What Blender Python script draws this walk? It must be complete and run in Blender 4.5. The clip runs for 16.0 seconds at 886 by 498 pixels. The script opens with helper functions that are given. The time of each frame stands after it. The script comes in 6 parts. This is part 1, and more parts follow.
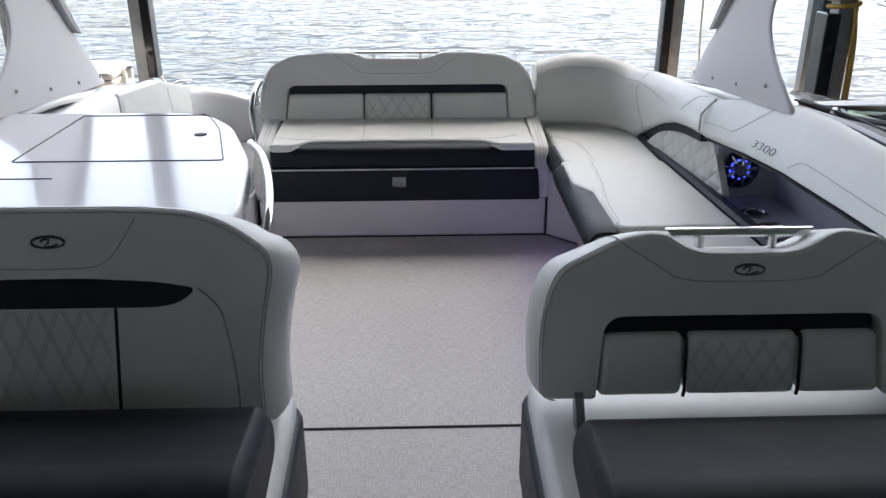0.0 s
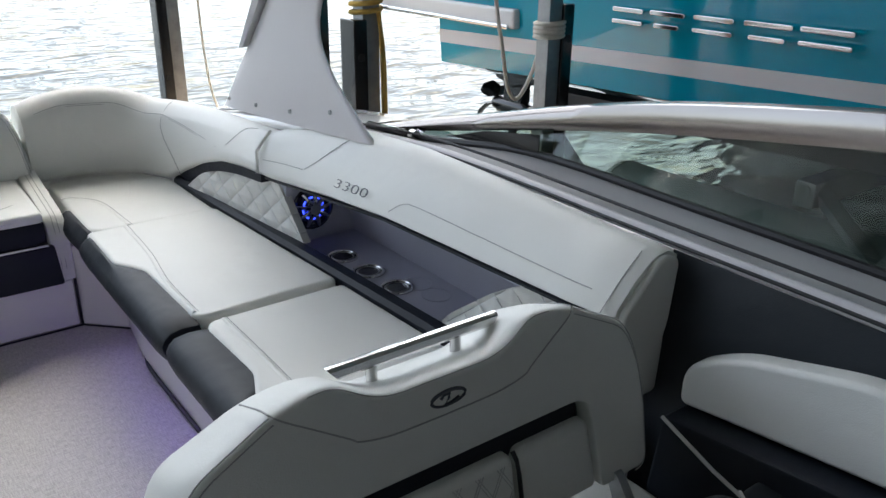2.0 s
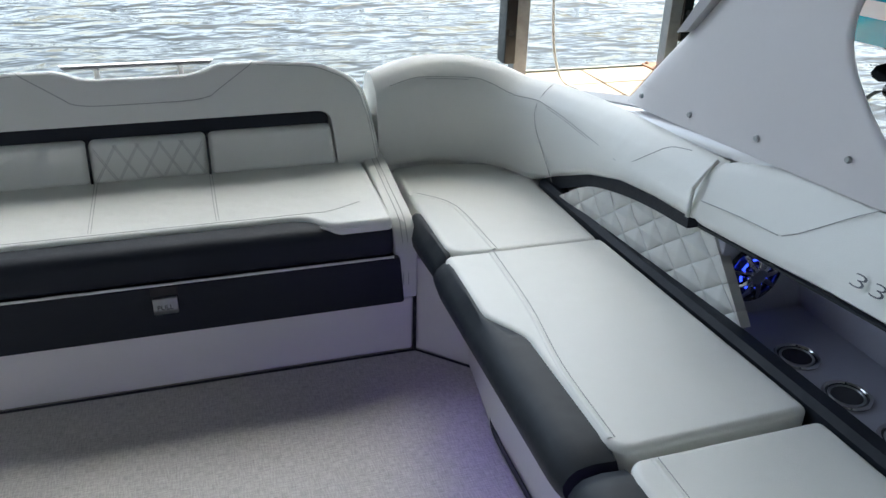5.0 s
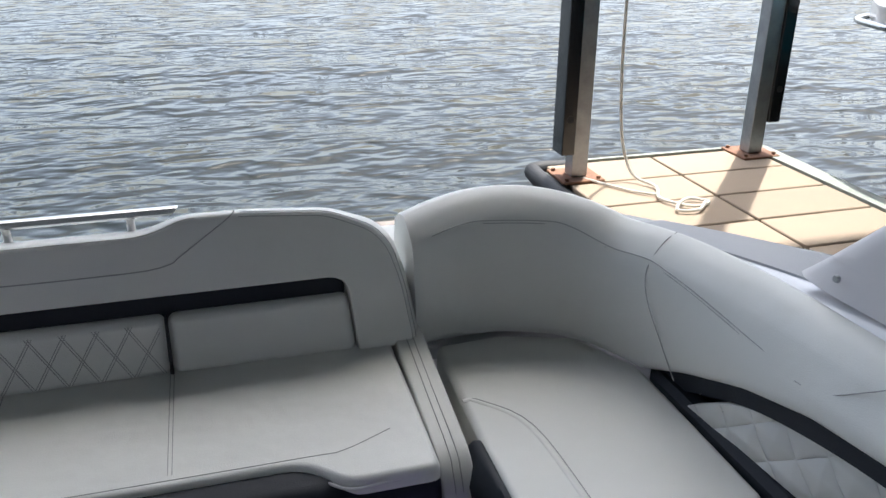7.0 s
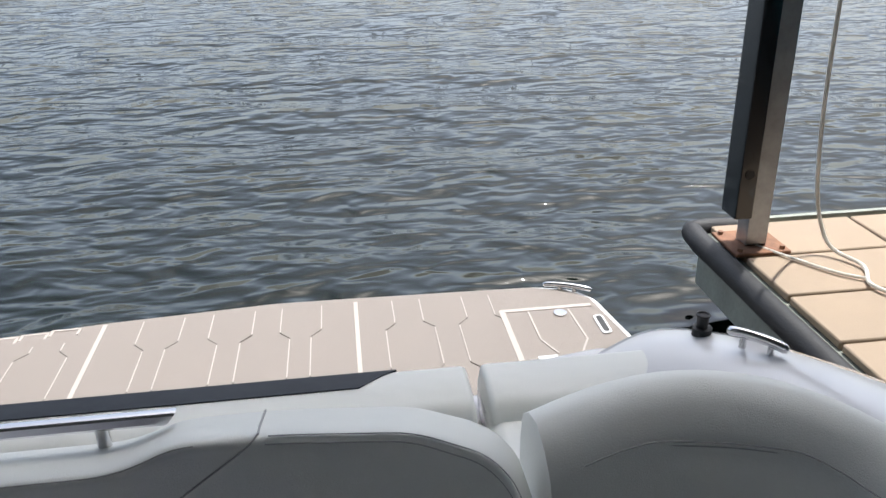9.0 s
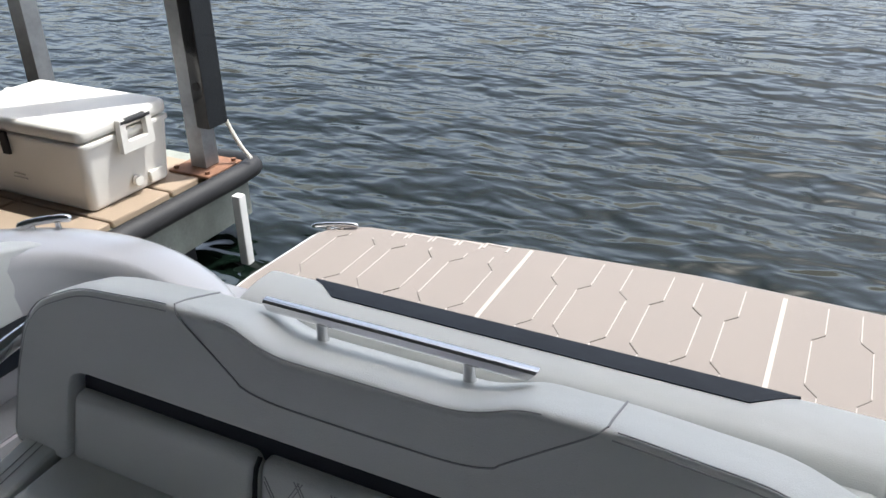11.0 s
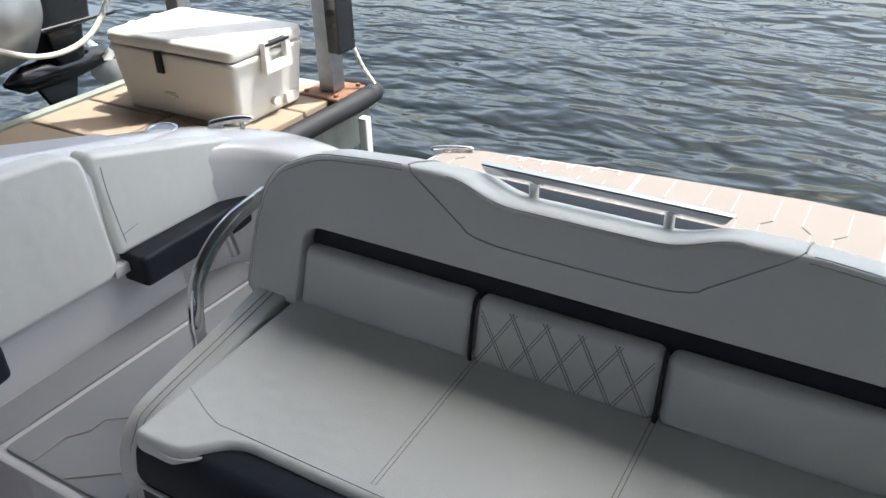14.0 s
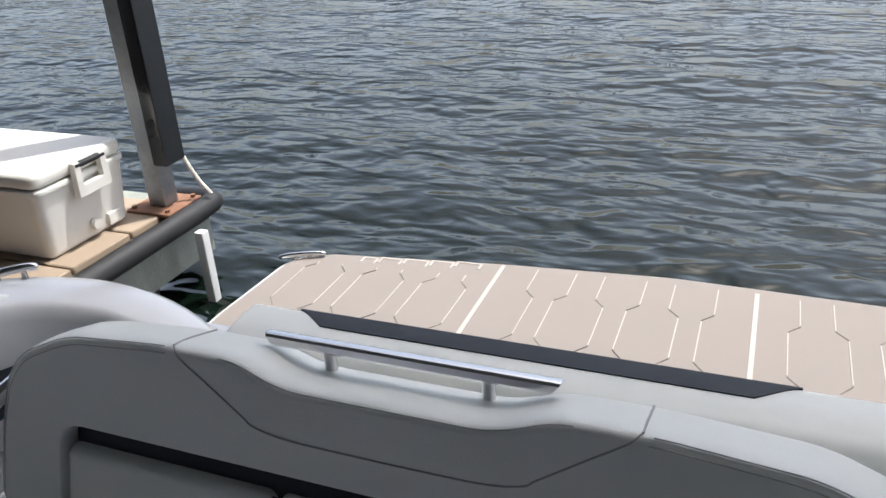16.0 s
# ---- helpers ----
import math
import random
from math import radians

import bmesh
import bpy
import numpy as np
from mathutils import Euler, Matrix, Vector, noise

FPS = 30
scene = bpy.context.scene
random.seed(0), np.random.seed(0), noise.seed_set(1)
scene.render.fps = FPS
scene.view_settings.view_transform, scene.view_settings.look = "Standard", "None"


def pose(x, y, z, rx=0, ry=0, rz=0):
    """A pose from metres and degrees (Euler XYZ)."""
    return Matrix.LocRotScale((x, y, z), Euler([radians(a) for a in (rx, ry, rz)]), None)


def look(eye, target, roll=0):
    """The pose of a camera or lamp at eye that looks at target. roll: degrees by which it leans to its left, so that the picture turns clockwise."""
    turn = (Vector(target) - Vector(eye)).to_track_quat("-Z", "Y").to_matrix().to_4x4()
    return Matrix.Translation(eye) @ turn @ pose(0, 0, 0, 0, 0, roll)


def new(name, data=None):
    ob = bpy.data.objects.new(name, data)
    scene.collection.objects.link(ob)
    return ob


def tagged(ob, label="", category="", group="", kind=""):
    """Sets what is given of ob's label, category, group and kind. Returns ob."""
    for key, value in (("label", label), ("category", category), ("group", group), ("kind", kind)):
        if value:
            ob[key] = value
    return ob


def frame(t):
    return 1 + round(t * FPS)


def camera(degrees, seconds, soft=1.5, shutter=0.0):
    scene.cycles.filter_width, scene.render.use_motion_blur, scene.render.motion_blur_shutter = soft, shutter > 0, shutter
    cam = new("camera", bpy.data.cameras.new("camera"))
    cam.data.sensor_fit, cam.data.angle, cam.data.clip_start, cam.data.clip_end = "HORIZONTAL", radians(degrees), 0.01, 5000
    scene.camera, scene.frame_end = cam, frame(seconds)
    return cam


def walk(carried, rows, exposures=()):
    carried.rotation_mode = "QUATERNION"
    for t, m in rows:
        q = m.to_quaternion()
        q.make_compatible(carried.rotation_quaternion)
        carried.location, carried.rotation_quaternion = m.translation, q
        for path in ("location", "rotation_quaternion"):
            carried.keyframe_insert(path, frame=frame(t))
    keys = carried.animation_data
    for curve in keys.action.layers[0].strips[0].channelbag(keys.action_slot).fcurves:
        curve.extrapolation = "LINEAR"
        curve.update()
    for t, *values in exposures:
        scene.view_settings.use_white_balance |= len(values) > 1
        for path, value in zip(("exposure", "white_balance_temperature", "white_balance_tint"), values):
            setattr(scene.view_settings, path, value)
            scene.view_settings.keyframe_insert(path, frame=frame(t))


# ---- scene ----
cam = camera(57.1, 16.0)
PATH = [
    (0, (0.782, 0.651, 1.547), (0.837, 2.494, 0.772), -0.1),
    (0.5, (0.753, 0.898, 1.566), (1.053, 2.72, 0.796), -1.1),
    (1, (0.8, 1.104, 1.538), (1.302, 2.885, 0.777), 0.1),
    (1.5, (0.846, 1.251, 1.538), (1.586, 2.949, 0.784), 1.1),
    (2, (0.831, 1.385, 1.518), (1.946, 2.859, 0.755), 0.8),
    (2.5, (0.783, 1.477, 1.521), (2.077, 2.786, 0.739), 1.1),
    (3, (0.756, 1.587, 1.503), (1.971, 2.957, 0.699), 2.4),
    (3.5, (0.825, 1.73, 1.493), (1.769, 3.285, 0.661), 1.9),
    (4, (0.93, 1.901, 1.503), (1.602, 3.575, 0.641), 1.8),
    (4.5, (0.92, 2.139, 1.477), (1.48, 3.827, 0.561), 1.2),
    (5, (0.809, 2.369, 1.5), (1.363, 4.063, 0.593), 1.6),
    (7.5, (1.126, 3.505, 1.48), (1.61, 5.275, 0.685), 0.5),
    (8, (1.229, 3.708, 1.477), (1.655, 5.487, 0.669), 2.3),
    (8.5, (1.218, 3.897, 1.487), (1.586, 5.675, 0.648), -0.1),
    (9, (1.158, 4.105, 1.504), (1.379, 5.912, 0.675), -1.3),
    (9.5, (1.163, 4.289, 1.511), (1.021, 6.104, 0.683), -0.8),
    (10, (1.208, 4.382, 1.503), (0.735, 6.137, 0.667), -1.0),
    (12.5, (1.1, 3.934, 1.473), (0.209, 5.385, 0.424), -2.0),
    (13, (1.065, 3.962, 1.457), (0.21, 5.416, 0.382), -2.5),
    (13.5, (1.065, 3.945, 1.458), (0.214, 5.385, 0.361), -2.9),
    (14, (1.092, 3.859, 1.465), (0.195, 5.334, 0.455), -1.8),
    (14.5, (1.108, 3.822, 1.451), (0.185, 5.312, 0.486), -0.7),
    (15, (1.095, 3.886, 1.465), (0.177, 5.393, 0.524), -2.3),
    (15.5, (1.096, 4.048, 1.465), (0.241, 5.605, 0.546), -4.3),
    (16, (1.111, 4.207, 1.481), (0.41, 5.862, 0.604), -3.7),
]
walk(cam, [(t, look(eye, target, roll)) for t, eye, target, roll in PATH], [(0, 2.35, 6600, 8), (0.5, 2.15, 6400, 3), (1, 2.25, 6300, 0), (1.5, 2.3, 6400, 0), (2, 2.45, 6700, 4), (3.0, 2.9, 7100, 8), (3.5, 2.6, 7000, 8), (4, 2.15, 6500, 1), (4.5, 2.22, 6300, 0), (5, 2.3, 6300, 1), (7.5, 1.55, 6300, 7), (8.5, 1.38, 6300, 7), (9.5, 1.05, 6200, 7), (10.2, 1.05, 6200, 8), (12.3, 1.8, 6300, 5), (12.5, 1.78, 6300, 5), (13.0, 1.62, 6300, 5), (14.0, 1.68, 6300, 5), (14.5, 1.72, 6300, 5), (15.1, 1.75, 6300, 5), (15.6, 1.45, 6300, 7), (16, 1.2, 6300, 8)])

# ---- light ----
world = bpy.data.worlds.new("sky_world")
scene.world = world
world.use_nodes = True
_n = world.node_tree.nodes
_sky = _n.new("ShaderNodeTexSky")
_sky.sky_type = "NISHITA"
_sky.sun_disc = False
_sky.sun_elevation = radians(68)
_sky.sun_rotation = radians(42)
_sky.air_density, _sky.dust_density, _sky.ozone_density = 0.75, 4.0, 0.7
_n["Background"].inputs["Strength"].default_value = 0.15
_haze = _n.new("ShaderNodeHueSaturation")
_haze.inputs["Saturation"].default_value = 0.68
world.node_tree.links.new(_sky.outputs["Color"], _haze.inputs["Color"])
world.node_tree.links.new(_haze.outputs["Color"], _n["Background"].inputs["Color"])
_sd = bpy.data.lights.new("sun", "SUN")
_sd.energy, _sd.angle, _sd.color = 2.6, radians(0.6), (1.0, 0.955, 0.90)
sun_lamp = new("sun", _sd)
sun_lamp.matrix_world = look((0.67 * 3.75, 0.74 * 3.75, 9.27), (0, 0, 0))

# ---- materials ----
def mat(name, color, rough=0.5, metal=0.0, vary=0.12, scale=6.0, grain=120.0, bump=0.08, spec=0.5, coat=0.0, dark=None, stretch=None, island=0.0, soft=0.0):
    m = bpy.data.materials.new(name)
    m.use_nodes = True
    nt = m.node_tree
    b = nt.nodes["Principled BSDF"]
    b.inputs["Roughness"].default_value = rough
    b.inputs["Metallic"].default_value = metal
    b.inputs["Specular IOR Level"].default_value = spec
    b.inputs["Coat Weight"].default_value = coat
    tc = nt.nodes.new("ShaderNodeTexCoord")
    mp = nt.nodes.new("ShaderNodeMapping")
    nt.links.new(tc.outputs["Object"], mp.inputs["Vector"])
    if stretch:
        mp.inputs["Scale"].default_value = stretch
    n1 = nt.nodes.new("ShaderNodeTexNoise")
    n1.inputs["Scale"].default_value, n1.inputs["Detail"].default_value = scale, 4
    n2 = nt.nodes.new("ShaderNodeTexNoise")
    n2.inputs["Scale"].default_value, n2.inputs["Detail"].default_value = grain, 3
    for n in (n1, n2):
        nt.links.new(mp.outputs["Vector"], n.inputs["Vector"])
    mx = nt.nodes.new("ShaderNodeMix")
    mx.data_type = "RGBA"
    d = dark or [c * (1 - 2 * vary) for c in color]
    mx.inputs["A"].default_value = (*d, 1)
    mx.inputs["B"].default_value = (*[min(1, c * (1 + vary * 0.5)) for c in color], 1)
    ad = nt.nodes.new("ShaderNodeMath")
    ad.operation = "MULTIPLY_ADD"
    ad.inputs[1].default_value = 0.35
    nt.links.new(n2.outputs["Fac"], ad.inputs[0])
    sc = nt.nodes.new("ShaderNodeMath")
    sc.operation = "MULTIPLY"
    sc.inputs[1].default_value = 0.9
    nt.links.new(n1.outputs["Fac"], sc.inputs[0])
    nt.links.new(sc.outputs[0], ad.inputs[2])
    nt.links.new(ad.outputs[0], mx.inputs["Factor"])
    out = mx.outputs["Result"]
    if island:
        gi = nt.nodes.new("ShaderNodeObjectInfo")
        hs = nt.nodes.new("ShaderNodeHueSaturation")
        mr = nt.nodes.new("ShaderNodeMapRange")
        mr.inputs["To Min"].default_value, mr.inputs["To Max"].default_value = 1 - island, 1 + island
        nt.links.new(gi.outputs["Random"], mr.inputs["Value"])
        nt.links.new(mr.outputs["Result"], hs.inputs["Value"])
        nt.links.new(out, hs.inputs["Color"])
        out = hs.outputs["Color"]
    nt.links.new(out, b.inputs["Base Color"])
    if rough > 0.02:
        mr = nt.nodes.new("ShaderNodeMapRange")
        mr.inputs["To Min"].default_value, mr.inputs["To Max"].default_value = rough * 0.85, min(1, rough * 1.2)
        nt.links.new(n1.outputs["Fac"], mr.inputs["Value"])
        nt.links.new(mr.outputs["Result"], b.inputs["Roughness"])
    if bump:
        bp = nt.nodes.new("ShaderNodeBump")
        bp.inputs["Strength"].default_value, bp.inputs["Distance"].default_value = bump, 0.004
        nt.links.new(n2.outputs["Fac"], bp.inputs["Height"])
        nt.links.new(bp.outputs["Normal"], b.inputs["Normal"])
        if soft:
            n3 = nt.nodes.new("ShaderNodeTexNoise")
            n3.inputs["Scale"].default_value, n3.inputs["Detail"].default_value = 9.0, 2
            nt.links.new(mp.outputs["Vector"], n3.inputs["Vector"])
            b3 = nt.nodes.new("ShaderNodeBump")
            b3.inputs["Strength"].default_value, b3.inputs["Distance"].default_value = soft, 0.012
            nt.links.new(n3.outputs["Fac"], b3.inputs["Height"])
            nt.links.new(b3.outputs["Normal"], bp.inputs["Normal"])
    return m


VINYL = mat("white_vinyl", (0.76, 0.765, 0.725), 0.40, vary=0.045, scale=3, grain=420, bump=0.22, soft=0.45)
NAVY = mat("navy_vinyl", (0.014, 0.018, 0.026), 0.5, spec=0.25, soft=0.4, vary=0.15, scale=4, grain=420, bump=0.18)
CHARCOAL = mat("charcoal_vinyl", (0.016, 0.021, 0.028), 0.5, spec=0.3, soft=0.5, vary=0.12, scale=4, grain=420, bump=0.18)
GEL = mat("white_gelcoat", (0.74, 0.73, 0.73), 0.16, vary=0.02, scale=2, grain=30, bump=0.0, coat=0.5)
GELMATTE = mat("white_fibreglass", (0.70, 0.68, 0.69), 0.3, vary=0.03, scale=3, grain=60, bump=0.02)
QSTITCH = mat("pale_thread", (0.56, 0.56, 0.54), 0.8, vary=0.1, grain=300, bump=0.1)
STITCH = mat("grey_thread", (0.42, 0.42, 0.41), 0.8, vary=0.1, grain=300, bump=0.1)
PIPING = mat("black_piping", (0.012, 0.012, 0.015), 0.5, vary=0.1, bump=0.05)
WPIPING = mat("white_piping", (0.72, 0.72, 0.70), 0.5, vary=0.05, bump=0.05)
CHROME = mat("polished_steel", (0.62, 0.615, 0.61), 0.12, 1.0, vary=0.03, bump=0.0)
STEEL = mat("galvanised_steel", (0.36, 0.37, 0.38), 0.42, 0.85, vary=0.25, scale=14, grain=60, bump=0.1)
CUBBY = mat("grey_moulded_plastic", (0.42, 0.42, 0.49), 0.35, vary=0.05, grain=200, bump=0.06)
BLACK = mat("black_rubber", (0.014, 0.014, 0.016), 0.6, vary=0.3, scale=20, grain=150, bump=0.3)
BLACKGLOSS = mat("black_gloss_paint", (0.010, 0.011, 0.013), 0.18, vary=0.2, scale=10, bump=0.0, coat=0.3)
GREYFRAME = mat("grey_satin_frame", (0.46, 0.455, 0.46), 0.4, 0.0, vary=0.05, bump=0.02)
CEMENT = mat("tan_dock_board", (0.34, 0.262, 0.192), 0.85, vary=0.10, scale=5, grain=180, bump=0.35, island=0.07)
DOCKFRAME = mat("weathered_dock_frame", (0.30, 0.32, 0.28), 0.75, vary=0.3, scale=9, grain=70, bump=0.3)
RUST = mat("rusty_plate", (0.27, 0.135, 0.08), 0.85, vary=0.4, scale=22, grain=120, bump=0.4)
FOAM = mat("tan_foam_decking", (0.238, 0.207, 0.188), 0.85, vary=0.05, scale=4, grain=520, bump=0.5)
FOAMLINE = mat("light_foam_groove", (0.42, 0.375, 0.345), 0.8, vary=0.06, grain=300, bump=0.2)
FOAMDARK = mat("dark_foam_groove", (0.12, 0.105, 0.094), 0.85, vary=0.06, grain=300, bump=0.2)
NONSKID = mat("grey_non_skid", (0.46, 0.47, 0.49), 0.7, vary=0.05, scale=3, grain=260, bump=0.6)
MATGREY = mat("grey_foam_mat", (0.34, 0.345, 0.355), 0.85, vary=0.08, scale=6, grain=500, bump=0.5)
COOLERW = mat("white_cooler_plastic", (0.78, 0.76, 0.71), 0.42, vary=0.04, scale=5, grain=260, bump=0.2)
ROPE = mat("white_rope", (0.70, 0.67, 0.60), 0.9, vary=0.12, scale=60, grain=300, bump=0.6)
YROPE = mat("yellow_rope", (0.55, 0.36, 0.08), 0.9, vary=0.2, scale=60, grain=300, bump=0.6)
TEAL = mat("teal_gelcoat", (0.0, 0.30, 0.42), 0.12, vary=0.05, scale=2, bump=0.0, coat=0.6)
ALU = mat("grey_aluminium", (0.42, 0.43, 0.44), 0.4, 0.8, vary=0.2, scale=10, bump=0.05)
PVC = mat("grey_float_tube", (0.34, 0.36, 0.35), 0.5, vary=0.15, scale=6, bump=0.05)
# brown-grey base stands in for dark surroundings mirrored in the polished frame
FRAMESTEEL = mat("darkened_steel_frame", (0.30, 0.275, 0.255), 0.2, 1.0, vary=0.06, scale=3, bump=0.0)
# for the added walls; mid grey so they bounce some light back
WALLM = mat("grey_light_blocking_wall", (0.50, 0.50, 0.50), 0.8, vary=0.15, scale=2, grain=30, bump=0.1)
ROOFM = mat("painted_roof_deck", (0.35, 0.35, 0.35), 0.7, vary=0.1, scale=2, grain=30, bump=0.1)
LOGOGREY = mat("grey_emblem", (0.075, 0.082, 0.095), 0.5, 0.0, vary=0.05, bump=0.0)


def carpet():
    m = bpy.data.materials.new("woven_vinyl_floor")
    m.use_nodes = True
    nt = m.node_tree
    b = nt.nodes["Principled BSDF"]
    b.inputs["Roughness"].default_value = 0.48
    tc = nt.nodes.new("ShaderNodeTexCoord")
    hs = []
    for s in ((34, 260, 1), (260, 34, 1)):
        mp = nt.nodes.new("ShaderNodeMapping")
        mp.inputs["Scale"].default_value = s
        nt.links.new(tc.outputs["Object"], mp.inputs["Vector"])
        n = nt.nodes.new("ShaderNodeTexNoise")
        n.inputs["Scale"].default_value, n.inputs["Detail"].default_value = 1.0, 3
        nt.links.new(mp.outputs["Vector"], n.inputs["Vector"])
        hs.append(n.outputs["Fac"])
    ad = nt.nodes.new("ShaderNodeMath")
    ad.operation = "ADD"
    nt.links.new(hs[0], ad.inputs[0])
    nt.links.new(hs[1], ad.inputs[1])
    big = nt.nodes.new("ShaderNodeTexNoise")
    big.inputs["Scale"].default_value = 2.2
    nt.links.new(tc.outputs["Object"], big.inputs["Vector"])
    a2 = nt.nodes.new("ShaderNodeMath")
    a2.operation = "MULTIPLY_ADD"
    a2.inputs[1].default_value = 0.25
    nt.links.new(big.outputs["Fac"], a2.inputs[0])
    nt.links.new(ad.outputs[0], a2.inputs[2])
    cr = nt.nodes.new("ShaderNodeValToRGB")
    e = cr.color_ramp.elements
    e[0].position, e[0].color = 0.84, (0.34, 0.322, 0.30, 1)
    e[1].position, e[1].color = 1.42, (0.56, 0.538, 0.505, 1)
    mrg = nt.nodes.new("ShaderNodeMapRange")
    mrg.inputs["From Min"].default_value, mrg.inputs["From Max"].default_value = 0.82, 1.42
    nt.links.new(a2.outputs[0], mrg.inputs["Value"])
    e[0].position, e[1].position = 0.0, 1.0
    nt.links.new(mrg.outputs["Result"], cr.inputs["Fac"])
    nt.links.new(cr.outputs["Color"], b.inputs["Base Color"])
    bp = nt.nodes.new("ShaderNodeBump")
    bp.inputs["Strength"].default_value, bp.inputs["Distance"].default_value = 0.25, 0.002
    nt.links.new(ad.outputs[0], bp.inputs["Height"])
    nt.links.new(bp.outputs["Normal"], b.inputs["Normal"])
    return m


CARPET = carpet()


def glass_mat():
    m = bpy.data.materials.new("tinted_glass")
    m.use_nodes = True
    b = m.node_tree.nodes["Principled BSDF"]
    b.inputs["Base Color"].default_value = (0.33, 0.42, 0.37, 1)
    b.inputs["Roughness"].default_value = 0.02
    b.inputs["IOR"].default_value = 1.45
    b.inputs["Transmission Weight"].default_value = 1.0
    return m


GLASS = glass_mat()


def glow(name, color, strength):
    m = bpy.data.materials.new(name)
    m.use_nodes = True
    b = m.node_tree.nodes["Principled BSDF"]
    b.inputs["Base Color"].default_value = (*color, 1)
    b.inputs["Emission Color"].default_value = (*color, 1)
    b.inputs["Emission Strength"].default_value = strength
    return m


def quilted():
    """White vinyl with soft diamond pillows."""
    m = mat("quilted_vinyl", (0.70, 0.70, 0.665), 0.42, vary=0.03, scale=3, grain=420, bump=0.16)
    nt = m.node_tree
    tc = nt.nodes.new("ShaderNodeTexCoord")
    sp = nt.nodes.new("ShaderNodeSeparateXYZ")
    nt.links.new(tc.outputs["Object"], sp.inputs[0])
    hs = []
    for k, c in ((-1.25, -2.6625), (1.25, -4.1375)):
        a = nt.nodes.new("ShaderNodeMath")
        a.operation = "MULTIPLY_ADD"
        a.inputs[1].default_value = k
        nt.links.new(sp.outputs["Z"], a.inputs[0])
        nt.links.new(sp.outputs["Y"], a.inputs[2])
        b = nt.nodes.new("ShaderNodeMath")
        b.operation = "ADD"
        b.inputs[1].default_value = c
        nt.links.new(a.outputs[0], b.inputs[0])
        p = nt.nodes.new("ShaderNodeMath")
        p.operation = "PINGPONG"
        p.inputs[1].default_value = 0.0575
        nt.links.new(b.outputs[0], p.inputs[0])
        hs.append(p.outputs[0])
    mn = nt.nodes.new("ShaderNodeMath")
    mn.operation = "SMOOTH_MIN"
    mn.inputs[2].default_value = 0.02
    nt.links.new(hs[0], mn.inputs[0])
    nt.links.new(hs[1], mn.inputs[1])
    pw = nt.nodes.new("ShaderNodeMath")
    pw.operation = "POWER"
    pw.inputs[1].default_value = 0.6
    nt.links.new(mn.outputs[0], pw.inputs[0])
    bp = nt.nodes.new("ShaderNodeBump")
    bp.inputs["Strength"].default_value, bp.inputs["Distance"].default_value = 0.8, 0.09
    nt.links.new(pw.outputs[0], bp.inputs["Height"])
    nt.links.new(bp.outputs["Normal"], nt.nodes["Principled BSDF"].inputs["Normal"])
    return m


QUILT = quilted()
LED = glow("violet_led", (0.30, 0.18, 1.0), 2.2)
LEDBLUE = glow("blue_led", (0.03, 0.06, 1.0), 0.7)


def water_mat():
    m = bpy.data.materials.new("lake_water")
    m.use_nodes = True
    nt = m.node_tree
    b = nt.nodes["Principled BSDF"]
    b.inputs["Base Color"].default_value = (0.003, 0.0065, 0.0045, 1)
    b.inputs["Roughness"].default_value = 0.025
    b.inputs["IOR"].default_value = 1.333
    tc = nt.nodes.new("ShaderNodeTexCoord")
    last = None
    for s, st, dist in (((0.8, 1.5, 1), 0.6, 0.06), ((2.3, 4.4, 1), 1.0, 0.074), ((5.0, 9.0, 1), 1.0, 0.028)):
        mp = nt.nodes.new("ShaderNodeMapping")
        mp.inputs["Scale"].default_value = s
        mp.inputs["Rotation"].default_value = (0, 0, 0.25)
        nt.links.new(tc.outputs["Object"], mp.inputs["Vector"])
        n = nt.nodes.new("ShaderNodeTexNoise")
        n.inputs["Scale"].default_value, n.inputs["Detail"].default_value, n.inputs["Distortion"].default_value = 1.0, 1.0, 0.35
        nt.links.new(mp.outputs["Vector"], n.inputs["Vector"])
        bp = nt.nodes.new("ShaderNodeBump")
        bp.inputs["Strength"].default_value, bp.inputs["Distance"].default_value = st, dist
        nt.links.new(n.outputs["Fac"], bp.inputs["Height"])
        if last:
            nt.links.new(last, bp.inputs["Normal"])
        last = bp.outputs["Normal"]
    nt.links.new(last, b.inputs["Normal"])
    return m


WATER = water_mat()

# ---- mesh builders ----
def prism(pts, axis, a, b, bev=0.0, seg=3, shape=None):
    """A polygon of 2D points drawn out along an axis from a to b, with rounded edges."""
    bm = bmesh.new()
    put = {"x": lambda p, d: (d, p[0], p[1]), "y": lambda p, d: (p[0], d, p[1]), "z": lambda p, d: (p[0], p[1], d)}[axis]
    va = [bm.verts.new(put(p, a)) for p in pts]
    vb = [bm.verts.new(put(p, b)) for p in pts]
    k = len(pts)
    bm.faces.new(va)
    bm.faces.new(vb[::-1])
    for i in range(k):
        bm.faces.new((va[i], vb[i], vb[(i + 1) % k], va[(i + 1) % k]))
    bmesh.ops.recalc_face_normals(bm, faces=bm.faces[:])
    if bev:
        es = [e for e in bm.edges if e.calc_face_angle(0) > 0.6]
        bmesh.ops.bevel(bm, geom=es, offset=bev, segments=seg, profile=0.5, affect="EDGES", clamp_overlap=True)
    if shape:
        for v in bm.verts:
            v.co = Vector(shape(*v.co))
    return bm


def box(x0, x1, y0, y1, z0, z1, bev=0.0, seg=2, shape=None):
    return prism([(x0, y0), (x1, y0), (x1, y1), (x0, y1)], "z", z0, z1, bev, seg, shape)


